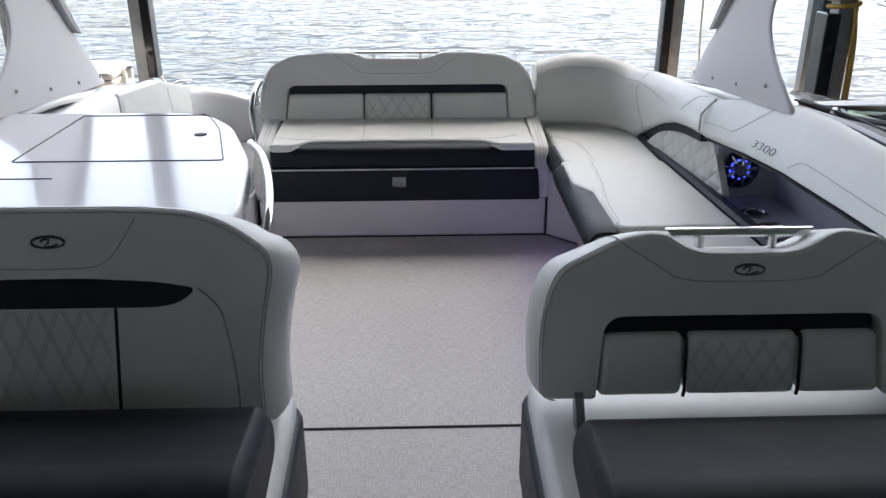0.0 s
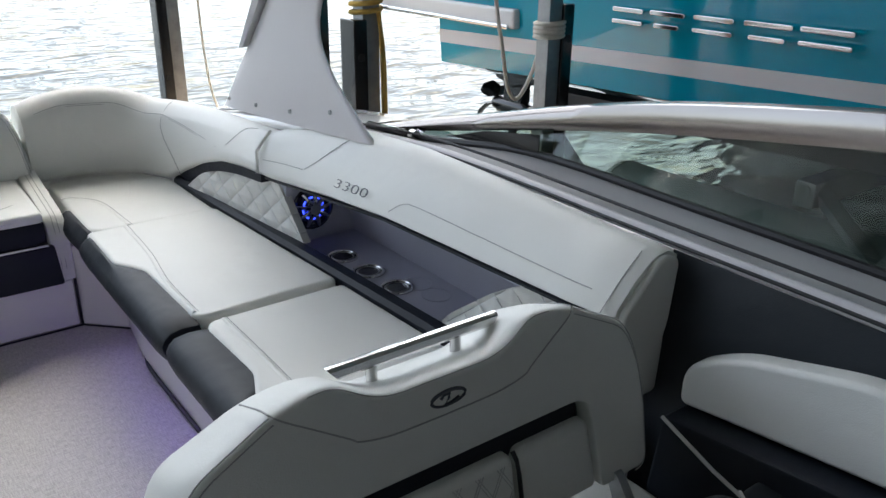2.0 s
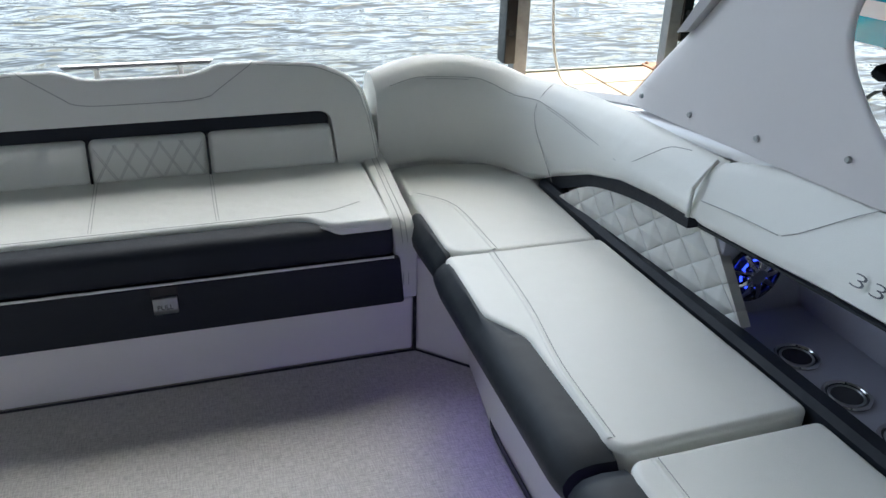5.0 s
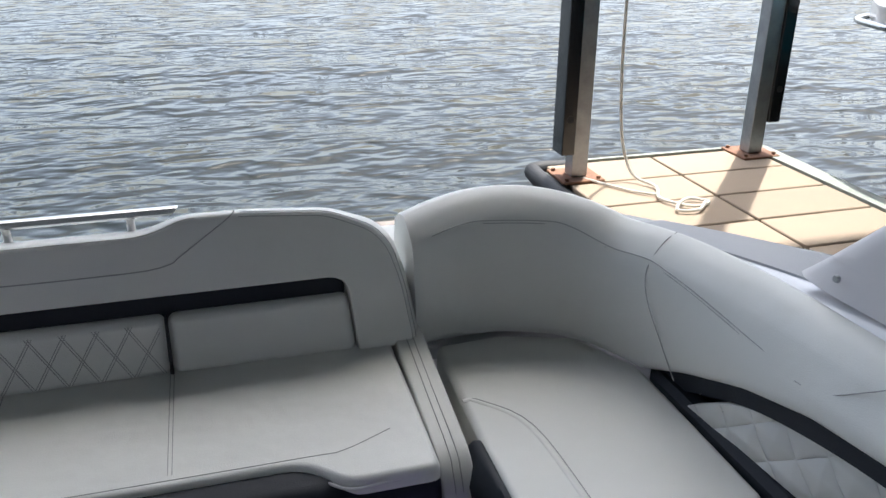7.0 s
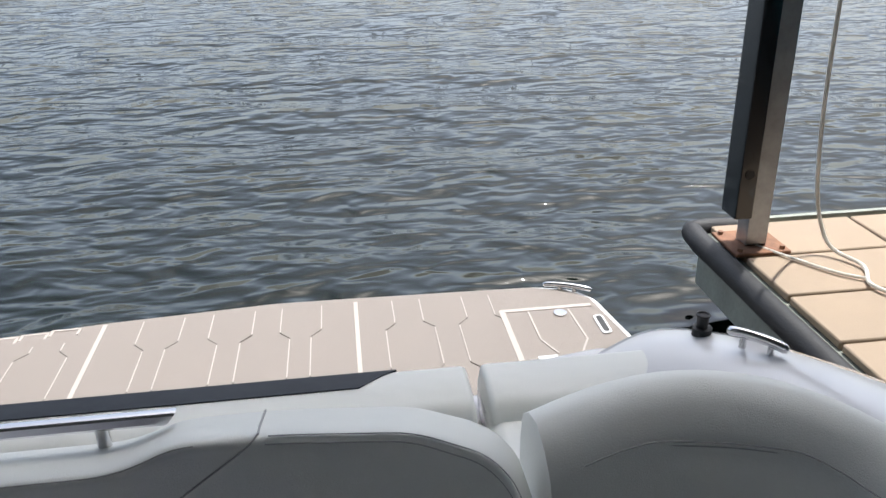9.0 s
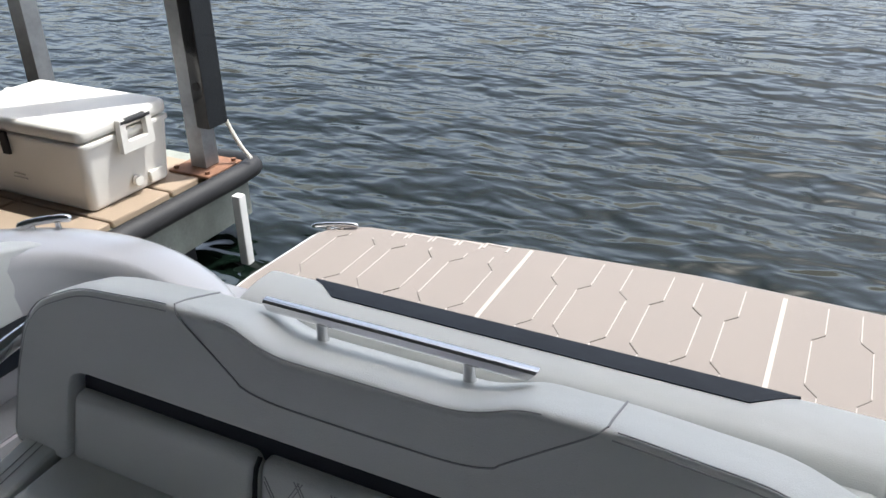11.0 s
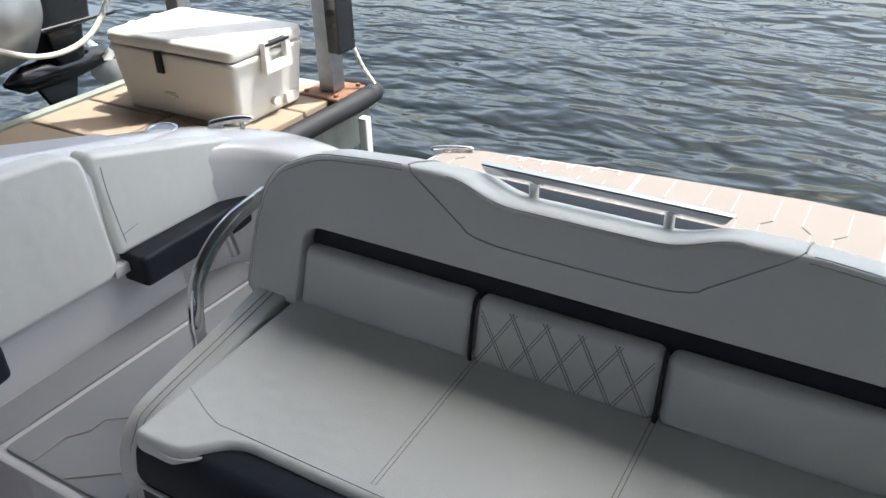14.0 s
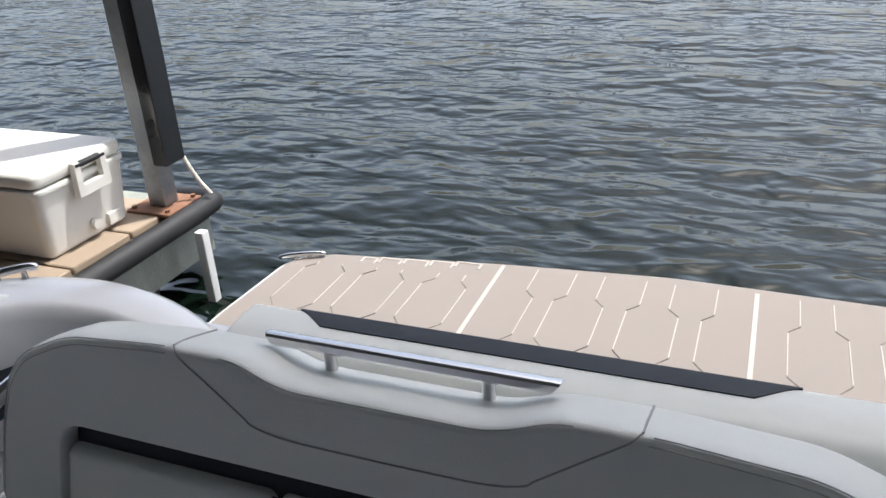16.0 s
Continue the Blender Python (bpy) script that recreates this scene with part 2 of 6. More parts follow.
def fillet(pts, rads, n=5):
    """A polygon with rounded corners."""
    out = []
    k = len(pts)
    for i, p in enumerate(pts):
        r = rads[i] if isinstance(rads, (list, tuple)) else rads
        p, a, b = Vector(p), Vector(pts[i - 1]), Vector(pts[(i + 1) % k])
        if r <= 0:
            out.append(tuple(p))
            continue
        u, w = (a - p), (b - p)
        d = min(r, u.length * 0.48, w.length * 0.48)
        s, e = p + u.normalized() * d, p + w.normalized() * d
        for j in range(n + 1):
            t = j / n
            out.append(tuple(s * (1 - t) ** 2 + p * 2 * t * (1 - t) + e * t * t))
    return out


def smooth_line(pts, n=6):
    """A Catmull-Rom line through points."""
    ps = [Vector(p) for p in pts]
    ps = [ps[0] * 2 - ps[1]] + ps + [ps[-1] * 2 - ps[-2]]
    out = []
    for i in range(1, len(ps) - 2):
        a, b, c, d = ps[i - 1:i + 3]
        for j in range(n):
            t = j / n
            out.append(0.5 * ((2 * b) + (c - a) * t + (2 * a - 5 * b + 4 * c - d) * t * t + (3 * b - a - 3 * c + d) * t ** 3))
    out.append(ps[-2])
    return out


def loft(rings, closed=True, cap=True, loop=False):
    bm = bmesh.new()
    vs = [[bm.verts.new(p) for p in r] for r in rings]
    k = len(rings[0])
    pairs = list(zip(vs, vs[1:])) + ([(vs[-1], vs[0])] if loop else [])
    for r, s in pairs:
        for i in range(k if closed else k - 1):
            j = (i + 1) % k
            bm.faces.new((r[i], r[j], s[j], s[i]))
    if cap and closed and not loop:
        bm.faces.new(vs[0][::-1])
        bm.faces.new(vs[-1])
    bmesh.ops.recalc_face_normals(bm, faces=bm.faces[:])
    return bm


def tube(pts, r, n=10, flat=1.0, loop=False):
    ps = [Vector(p) for p in pts]
    up = Vector((0.13, 0.21, 0.97))
    rings = []
    for i, p in enumerate(ps):
        a = ps[i - 1] if (i or loop) else p
        b = ps[(i + 1) % len(ps)] if (i < len(ps) - 1 or loop) else p
        d = (b - a).normalized()
        s = d.cross(up)
        if s.length < 0.05:
            s = d.cross(Vector((1, 0, 0)))
        s.normalize()
        u = s.cross(d)
        rr = r[i] if isinstance(r, (list, tuple)) else r
        rings.append([p + (s * math.cos(q) + u * math.sin(q) * flat) * rr for q in (2 * math.pi * j / n for j in range(n))])
    return loft(rings, loop=loop)


def cyl(x, y, z0, z1, r, n=24, r2=None, bev=0.0):
    r2 = r if r2 is None else r2
    rings = []
    for z, q in ((z0, r), (z1, r2)):
        rings.append([(x + q * math.cos(2 * math.pi * i / n), y + q * math.sin(2 * math.pi * i / n), z) for i in range(n)])
    bm = loft(rings)
    if bev:
        es = [e for e in bm.edges if e.calc_face_angle(0) > 1.0]
        bmesh.ops.bevel(bm, geom=es, offset=bev, segments=2, profile=0.5, affect="EDGES")
    return bm


def ring(x, y, z, r, w, n=28, m=8):
    return tube([(x + r * math.cos(2 * math.pi * i / n), y + r * math.sin(2 * math.pi * i / n), z) for i in range(n)], w, m, loop=True)


def join(*bms):
    out = bmesh.new()
    for b in bms:
        me = bpy.data.meshes.new("tmp")
        b.to_mesh(me)
        out.from_mesh(me)
        bpy.data.meshes.remove(me)
        b.free()
    return out


def moved(bm, m):
    bmesh.ops.transform(bm, matrix=m, verts=bm.verts[:])
    return bm


def mesh_of(name, bm, material, smooth=40):
    me = bpy.data.meshes.new(name)
    bm.to_mesh(me)
    bm.free()
    me.materials.append(material)
    if smooth:
        me.polygons.foreach_set("use_smooth", [True] * len(me.polygons))
        me.set_sharp_from_angle(angle=radians(smooth))
    return me


def soften(ob):
    w = ob.modifiers.new("weighted", "WEIGHTED_NORMAL")
    w.keep_sharp = True
    return ob


def thing(name, loc, label, category, group="", kind=""):
    e = new(name)
    e.location = loc
    e.empty_display_size = 0.1
    return tagged(e, label, category, group, kind)


def part(name, bm, material, parent, label="", smooth=40, wn=True):
    ob = new(name, mesh_of(name, bm, material, smooth))
    ob.parent = parent
    if parent.data is None:
        ob.matrix_parent_inverse = Matrix.Translation(-Vector(parent.location))
    if wn:
        soften(ob)
    return tagged(ob, label) if label else ob


def solid(name, bm, material, label, category, kind="", group="", smooth=40, wn=True):
    ob = new(name, mesh_of(name, bm, material, smooth))
    if wn:
        soften(ob)
    return tagged(ob, label, category, group, kind)


def seam(parent, pts, r=0.0012, material=None, name="stitching", n=6):
    return part(name, tube(smooth_line(pts, 5), r, n), material or STITCH, parent, wn=False)


def writing(name, text, size, m, material, parent, depth=0.001, space=1.0, xs=1.0, thin=0.0):
    cu = bpy.data.curves.new(name, "FONT")
    cu.body, cu.size, cu.extrude, cu.align_x, cu.align_y = text, size, depth, "CENTER", "CENTER"
    cu.space_character = space
    cu.offset = -thin
    tmp = new(name, cu)
    me = bpy.data.meshes.new_from_object(tmp)
    bpy.data.objects.remove(tmp)
    me.transform(m @ Matrix.Diagonal((xs, 1, 1, 1)))
    me.materials.clear()
    me.materials.append(material)
    ob = new(name, me)
    ob.parent = parent
    if parent.data is None:
        ob.matrix_parent_inverse = Matrix.Translation(-Vector(parent.location))
    return ob


def facing(p, right, up):
    """A matrix that lays writing at p, reading along right, with up as its top."""
    r, u = Vector(right).normalized(), Vector(up)
    n = r.cross(u).normalized()
    u = n.cross(r)
    return Matrix(((r.x, u.x, n.x, p[0]), (r.y, u.y, n.y, p[1]), (r.z, u.z, n.z, p[2]), (0, 0, 0, 1)))


def screw(parent, p, d, r=0.008):
    m = Matrix.Translation(p) @ Vector(d).to_track_quat("Z", "Y").to_matrix().to_4x4()
    return part("screw", moved(cyl(0, 0, -0.002, 0.004, r, 12, r * 0.75), m), ALU, parent)

# ---- water, roof, docks ----
WZ = -0.18


def water_sheet():
    xs = np.concatenate([-np.geomspace(500, 9, 14), np.linspace(-8, 11, 150), np.geomspace(12, 500, 14)])
    ys = np.concatenate([-np.geomspace(400, 7, 10), np.linspace(-6, 4, 12), 4 + np.cumsum(np.geomspace(0.07, 1.1, 150)), np.geomspace(72, 700, 12)])
    X, Y = np.meshgrid(xs, ys, indexing="ij")
    Z = np.zeros_like(X)
    rng = np.random.default_rng(4)
    for k in range(30):
        lam = rng.uniform(0.38, 1.5)
        ang = 1.35 + rng.normal(0, 0.45)
        amp = 0.0028 * lam ** 1.1
        Z += amp * np.sin((X * math.cos(ang) + Y * math.sin(ang)) * 2 * math.pi / lam + rng.uniform(0, 6.28))
    fade = np.clip(1.2 - (np.abs(Y - 4) / 60), 0, 1) * np.clip(1.4 - np.abs(X - 1) / 14, 0, 1)
    Z = WZ + Z * fade
    ni, nj = X.shape
    co = np.stack([X, Y, Z], -1).reshape(-1, 3)
    idx = np.arange(ni * nj).reshape(ni, nj)
    f = np.stack([idx[:-1, :-1], idx[1:, :-1], idx[1:, 1:], idx[:-1, 1:]], -1).reshape(-1, 4)
    me = bpy.data.meshes.new("water")
    me.from_pydata(co.tolist(), [], f.tolist())
    me.polygons.foreach_set("use_smooth", [True] * len(me.polygons))
    me.materials.append(WATER)
    return tagged(new("water", me), "dark green lake water with small ripples", "water", kind="structure")


water_sheet()
solid("ceiling", box(-9, 9, -4.0, 8.02, 7.5, 7.65), ROOFM, "painted roof deck over the boat slips", "ceiling", kind="structure", wn=False)

# unseen walls, added to cut sky light from the bow and sides
solid("wall_back", box(-9, 9, -4.12, -4.0, -0.5, 7.5), WALLM, "unseen plain grey wall added to block light from the bow", "wall", kind="structure", wn=False)


for k, x in enumerate((-9.12, 9.0)):
    solid("wall_%s" % ("left", "right")[k], box(x, x + 0.12, -4.12, 6.9, -0.5, 7.5), WALLM, "unseen plain grey wall added to block light from the side", "wall", kind="structure", wn=False)


def deck_tile(w, l):
    bm = box(-w / 2, w / 2, -l / 2, l / 2, -0.03, 0.0, 0.005, 1)
    return mesh_of("tile", bm, CEMENT, 40)


def pier(name, x0, x1, y1, z, tile_xs, tile_ys, label):
    e = thing(name, ((x0 + x1) / 2, 5, z), label, "dock", kind="structure")
    y0 = -9
    part("frame", join(box(x0, x1, y0, y1, z - 0.05, z - 0.031), box(x0 + 0.02, x0 + 0.08, y0, y1 - 0.02, z - 0.26, z - 0.051),
                       box(x1 - 0.08, x1 - 0.02, y0, y1 - 0.02, z - 0.26, z - 0.051), box(x0 + 0.08, x1 - 0.08, y1 - 0.1, y1 - 0.04, z - 0.26, z - 0.051)), DOCKFRAME, e)
    for xa, xb in zip(tile_xs, tile_xs[1:]):
        me = deck_tile(xb - xa - 0.014, 0.301)
        for yb in tile_ys:
            o = new("tile", me)
            o.parent = e
            o.matrix_parent_inverse = Matrix.Translation(-Vector(e.location))
            o.location = ((xa + xb) / 2, yb, z)
    return e


def bumper(parent, pts, r=0.045):
    part("rubber_bumper", tube(smooth_line(pts, 6), r, 12), BLACK, parent, "worn black rubber edge bumper")


ROWS_Y = [7.03 - 0.157 - 0.314 * i for i in range(22)]
dock_r = pier("dock_1", 2.57, 3.95, 7.05, 0.18, [2.62, 3.23, 3.84], ROWS_Y, "floating dock with tan boards and black bumper edge")
bumper(dock_r, [(2.55, 1.0, 0.15), (2.55, 4, 0.15), (2.55, 6.5, 0.15), (2.55, 6.98, 0.15), (2.60, 7.06, 0.15), (2.8, 7.07, 0.14)])
part("edge_trim", box(2.8, 3.95, 7.05, 7.075, 0.12, 0.185), DOCKFRAME, dock_r)
part("edge_trim", box(3.85, 3.95, 1, 7.04, 0.17, 0.186), DOCKFRAME, dock_r)
dock_l = pier("dock_2", -2.25, -1.10, 6.88, 0.20, [-2.2, -1.68, -1.16], [y - 0.27 for y in ROWS_Y], "floating dock with tan boards beside the open water")
bumper(dock_l, [(-1.08, 1.0, 0.17), (-1.08, 4, 0.17), (-1.08, 6.3, 0.17), (-1.08, 6.8, 0.17), (-1.13, 6.89, 0.17), (-1.3, 6.9, 0.16)])
part("edge_trim", box(-2.26, -2.2, 1, 6.88, 0.19, 0.206), DOCKFRAME, dock_l)
solid("dock_stake", box(-1.015, -0.97, 6.62, 6.665, -1.2, 0.14, 0.008), WPIPING, "white dock stake standing in the water", "stake")
solid("dock_stake", box(-1.3, -1.22, 6.5, 6.58, -1.2, 0.13, 0.008), BLACK, "dark dock stake under the boards", "stake")


def lift_post(x, y, zb, sx, sleeve_z, label, sleeve=True, w=0.085, sleeve_top=2.9):
    e = thing("lift_post", (x, y, zb), label, "post", "lift posts at the slips")
    part("column", box(x - w / 2, x + w / 2, y - w / 2, y + w / 2, zb + 0.012, 7.5, 0.006), STEEL, e, "galvanised square column")
    part("base_plate", box(x - 0.11, x + 0.11, y - 0.11, y + 0.11, zb - 0.003, zb + 0.012, 0.003, 1), RUST, e, "rusty base plate")
    for dx, dy in ((-0.085, -0.085), (0.085, -0.085), (0.085, 0.085), (-0.085, 0.085)):
        part("bolt", cyl(x + dx, y + dy, zb + 0.012, zb + 0.025, 0.011, 6), RUST, e, wn=False)
    if sleeve:
        s = part("guide_sleeve", box(x + sx - 0.035, x + sx + 0.035, y - 0.06, y + 0.06, sleeve_z, sleeve_top, 0.008), BLACKGLOSS, e, "black guide sleeve with bolt holes")
        for k in range(3 if sleeve_top > 2 else 1):
            z = (sleeve_z + 0.18 if sleeve_top > 2 else sleeve_top - 0.16) + 0.75 * k
            part("bolt_hole", moved(cyl(0, 0, -0.002, 0.003, 0.018, 14), Matrix.Translation((x + sx, y - 0.061, z)) @ Matrix.Rotation(radians(90), 4, "X")), BLACK, s, wn=False)
    return e


lift_post(2.70, 6.83, 0.18, -0.075, 0.31, "galvanised lift post with black sleeve at the dock corner")
lift_post(3.79, 6.95, 0.18, 0.075, 0.36, "galvanised lift post on a rusty plate casting a shadow")
lift_post(2.77, 4.53, 0.18, -0.065, 0.40, "dark lift post with yellow rope beside the radar arch", w=0.085, sleeve_top=1.09)
lift_post(3.63, 4.27, 0.18, 0.07, 0.30, "grey lift post wrapped with white rope near the teal boat", w=0.085, sleeve_top=1.13)
lift_post(-1.22, 6.72, 0.20, 0.075, 0.40, "galvanised lift post with black sleeve beside the cooler")
lift_post(-2.12, 6.70, 0.20, 0.075, 0.45, "galvanised lift post at the outer dock edge", sleeve=False)


def rope(name, pts, r, material, label, n=8, twist=True):
    bm = tube(smooth_line(pts, 8), r, n)
    return solid(name, bm, material, label, "rope", wn=False)


rope("rope", [(2.86, 6.80, 7.5), (2.86, 6.80, 4.0), (2.87, 6.79, 1.5), (2.88, 6.77, 0.6), (2.92, 6.70, 0.25), (2.99, 6.55, 0.195), (2.93, 6.40, 0.195), (3.02, 6.27, 0.195), (3.12, 6.30, 0.195), (3.06, 6.36, 0.197),
              (2.97, 6.30, 0.205), (2.93, 6.24, 0.195), (3.02, 6.22, 0.197), (3.08, 6.27, 0.21)], 0.0075, ROPE, "white rope hanging down and coiled on the dock boards")
rope("rope", [(2.66, 6.86, 0.19), (2.85, 6.55, 0.19), (2.95, 6.45, 0.192)], 0.006, ROPE, "thin white line lying on the dock boards")
rope("rope", [(2.80, 4.48, 1.13), (2.84, 4.50, 0.9), (2.845, 4.50, 0.5), (2.84, 4.52, 0.2)], 0.010, YROPE, "yellow rope hanging from the lift post")
rope("rope", [(2.80, 4.47, 1.13), (2.81, 4.47, 0.9), (2.815, 4.47, 0.5), (2.81, 4.49, 0.2)], 0.008, YROPE, "thin yellow rope hanging beside the lift post")
solid("rope", tube([(2.77 + 0.066 * math.cos(a / 6), 4.53 + 0.066 * math.sin(a / 6), 1.10 + 0.0009 * a) for a in range(0, 76)], 0.011, 8), YROPE, "yellow rope tied round the lift post", "rope", wn=False)
rope("rope", [(3.40, 4.44, 2.6), (3.40, 4.44, 1.7), (3.41, 4.42, 1.21), (3.45, 4.40, 0.93), (3.50, 4.40, 0.72), (3.56, 4.39, 0.67), (3.63, 4.37, 0.80), (3.65, 4.33, 0.98)], 0.010, ROPE, "white rope looped down from the teal boat")
solid("rope", tube([(3.63 + 0.068 * math.cos(a / 4), 4.27 + 0.068 * math.sin(a / 4), 0.97 + 0.0008 * a) for a in range(0, 101)], 0.011, 8), ROPE, "white rope wrapped round the lift post", "rope", wn=False)
rope("rope", [(-1.17, 6.78, 0.5), (-1.10, 6.8, 0.32), (-1.05, 6.82, 0.23)], 0.009, ROPE, "white rope tied at the dock corner")


# ---- cooler ----
def cooler():
    x0, x1, y0, y1, z = -1.98, -1.25, 6.14, 6.59, 0.20
    e = thing("cooler", (-1.63, 6.38, z), "large white marine cooler with closed lid standing on the dock", "cooler")

    def taper(x, y, zz):
        s = 0.91 + 0.09 * min(1, (zz - z) / 0.29)
        return (-1.63 + (x + 1.63) * s, 6.385 + (y - 6.385) * s, zz)
    part("body", prism(fillet([(x0, y0), (x1, y0), (x1, y1), (x0, y1)], 0.04), "z", z + 0.001, z + 0.272, 0.018, 3, taper), COOLERW, e)
    part("rim", prism(fillet([(x0 - 0.006, y0 - 0.006), (x1 + 0.006, y0 - 0.006), (x1 + 0.006, y1 + 0.006), (x0 - 0.006, y1 + 0.006)], 0.045), "z", z + 0.259, z + 0.282, 0.006, 2), COOLERW, e)
    part("lid", prism(fillet([(x0 - 0.004, y0 - 0.004), (x1 + 0.004, y0 - 0.004), (x1 + 0.004, y1 + 0.004), (x0 - 0.004, y1 + 0.004)], 0.045), "z", z + 0.286, z + 0.345, 0.022, 4), COOLERW, e)
    part("latch", box(-1.675, -1.635, 6.122, 6.136, z + 0.20, z + 0.292, 0.004), BLACK, e, "black rubber lid latch")
    for x in (x1 + 0.005, x0 - 0.045):
        h = part("handle", prism(fillet([(6.30, z + 0.20), (6.47, z + 0.20), (6.465, z + 0.335), (6.435, z + 0.335), (6.435, z + 0.245), (6.335, z + 0.245), (6.335, z + 0.335), (6.305, z + 0.335)], 0.008), "x", x, x + 0.028, 0.004, 2), COOLERW, e, "white handle with a black grip")
        part("grip", tube([(x + 0.018, 6.31, z + 0.322), (x + 0.018, 6.46, z + 0.322)], 0.012, 10), BLACK, h, "black rubber grip")
    part("drain_plug", moved(cyl(0, 0, 0, 0.02, 0.022, 16, bev=0.004), Matrix.Translation((x1 - 0.022, 6.38, z + 0.06)) @ Matrix.Rotation(radians(90), 4, "Y")), COOLERW, e, "white drain plug")
    part("corner_rib", box(x1 - 0.03, x1 - 0.012, 6.45, 6.53, z + 0.02, z + 0.07, 0.006), COOLERW, e)
    part("moulded_mark", join(box(-1.68, -1.62, 6.147, 6.156, z + 0.105, z + 0.11), box(-1.69, -1.61, 6.147, 6.156, z + 0.09, z + 0.095)), COOLERW, e)


cooler()


# ---- swim platform ----
def platform():
    e = thing("swim_platform", (0.7, 6.3, -0.1), "white swim platform with tan foam decking and etched lines", "platform", kind="structure")
    edge = [(-0.72, 5.72), (-0.76, 6.35), (-0.735, 6.80), (-0.68, 6.90), (-0.56, 6.945), (0.19, 7.045), (0.84, 7.10), (1.2, 7.09), (1.9, 7.065), (2.04, 7.02), (2.12, 6.93), (2.18, 6.55), (2.16, 5.72)]
    part("platform_slab", prism(fillet(edge, 0.05), "z", -0.16, -0.052, 0.02, 3), GEL, e, "white fibreglass platform slab")
    cx, cy = 0.7, 6.4
    inner = [(cx + (x - cx) * 0.978, cy + (y - cy) * 0.955) for x, y in edge]
    part("foam_deck", prism(inner, "z", -0.0515, -0.044), FOAM, e, "tan foam decking")

    def strip(pts, w, material, nm):
        bm = bmesh.new()
        z = -0.0425 + 0.0003 * (len(e.children) % 6)
        for i, ((xa, ya), (xb, yb)) in enumerate(zip(pts, pts[1:])):
            z -= 0.00005 * i
            d = Vector((xb - xa, yb - ya)).normalized()
            n = Vector((-d.y, d.x)) * w / 2
            d = d * w * 0.3
            q = [(xa - d.x - n.x, ya - d.y - n.y), (xb + d.x - n.x, yb + d.y - n.y), (xb + d.x + n.x, yb + d.y + n.y), (xa - d.x + n.x, ya - d.y + n.y)]
            vs = [bm.verts.new((x, y, z)) for x, y in q] + [bm.verts.new((x, y, z - 0.004)) for x, y in q]
            bm.faces.new(vs[:4])
            for i in range(4):
                bm.faces.new((vs[i], vs[(i + 1) % 4], vs[4 + (i + 1) % 4], vs[4 + i]))
        bmesh.ops.recalc_face_normals(bm, faces=bm.faces[:])
        part(nm, bm, material, e, wn=False, smooth=0)

    def ymax(x):
        return 7.075 - 0.052 - 0.10 * ((x - 0.95) / 1.5) ** 2
    for x in (0.19, 1.155):
        strip([(x, 5.75), (x, ymax(x))], 0.016, FOAMLINE, "deck_seam")
    # hexagon grooves: straight light cuts joined by slanted dark ones
    cells = [(0.335, 1), (0.490, -1), (0.600, 1), (0.760, -1), (0.865, 1), (1.020, -1), (1.30, -1), (1.41, 1), (1.58, -1), (1.69, 1)]
    cells += [(x - 0.265 * k, d) for k in (1, 2, 3) for x, d in ((0.335, 1), (0.49 - 0.265, -1)) if x - 0.265 * k > -0.70]
    for x, d in cells:
        w = d * 0.038
        top = ymax(x) - 0.006 - (0.10 if x < 0.12 else 0.0)
        strip([(x, top), (x, 6.835)], 0.0040, FOAMLINE, "deck_groove")
        if x < 1.65:
            strip([(x + w, 6.775), (x + w, 6.52)], 0.0040, FOAMLINE, "deck_groove")
            strip([(x, 6.455), (x, 5.78)], 0.0040, FOAMLINE, "deck_groove")
            strip([(x + w, 6.512), (x, 6.463)], 0.0030, FOAMDARK, "deck_groove")
        strip([(x, 6.827), (x + w, 6.783)], 0.0030, FOAMDARK, "deck_groove")
    # hatch
    strip([(1.72, 6.44), (1.72, 6.85), (2.07, 6.85)], 0.022, FOAMLINE, "hatch_seam")
    strip([(1.72, 6.46), (2.10, 6.44)], 0.016, FOAMLINE, "hatch_seam")
    strip([(1.82, 6.83), (1.82, 6.62), (1.86, 6.52)], 0.007, FOAMLINE, "deck_groove")
    strip([(1.98, 6.83), (1.99, 6.6), (1.95, 6.52), (2.08, 6.50)], 0.007, FOAMLINE, "deck_groove")
    part("hatch_latch", moved(cyl(0, 0, -0.043, -0.037, 0.026, 20, bev=0.002), Matrix.Translation((1.94, 6.80, 0))), CHROME, e, "round steel hatch latch")
    part("hatch_hinge", box(1.78, 1.85, 6.44, 6.50, -0.043, -0.036, 0.002), GEL, e)
    part("grab_slot", prism(fillet([(2.055, 6.62), (2.095, 6.62), (2.095, 6.76), (2.055, 6.76)], 0.019), "z", -0.043, -0.038, 0.002, 1), GEL, e, "white rimmed grab slot")
    part("slot_hole", prism(fillet([(2.064, 6.632), (2.086, 6.632), (2.086, 6.748), (2.064, 6.748)], 0.01), "z", -0.043, -0.0365), BLACK, e)
    for i, (w, g) in enumerate(((0.10, 0), (0.09, 0.115), (0.10, 0.22), (0.09, 0.335), (0.06, 0.44))):
        x = 0.10 - g - w
        y = 6.965 - 0.015 * i
        strip([(x, y - 0.02), (x, y + 0.02), (x + w, y + 0.022), (x + w, y - 0.018)], 0.009, FOAMLINE, "etched_emblem")


platform()


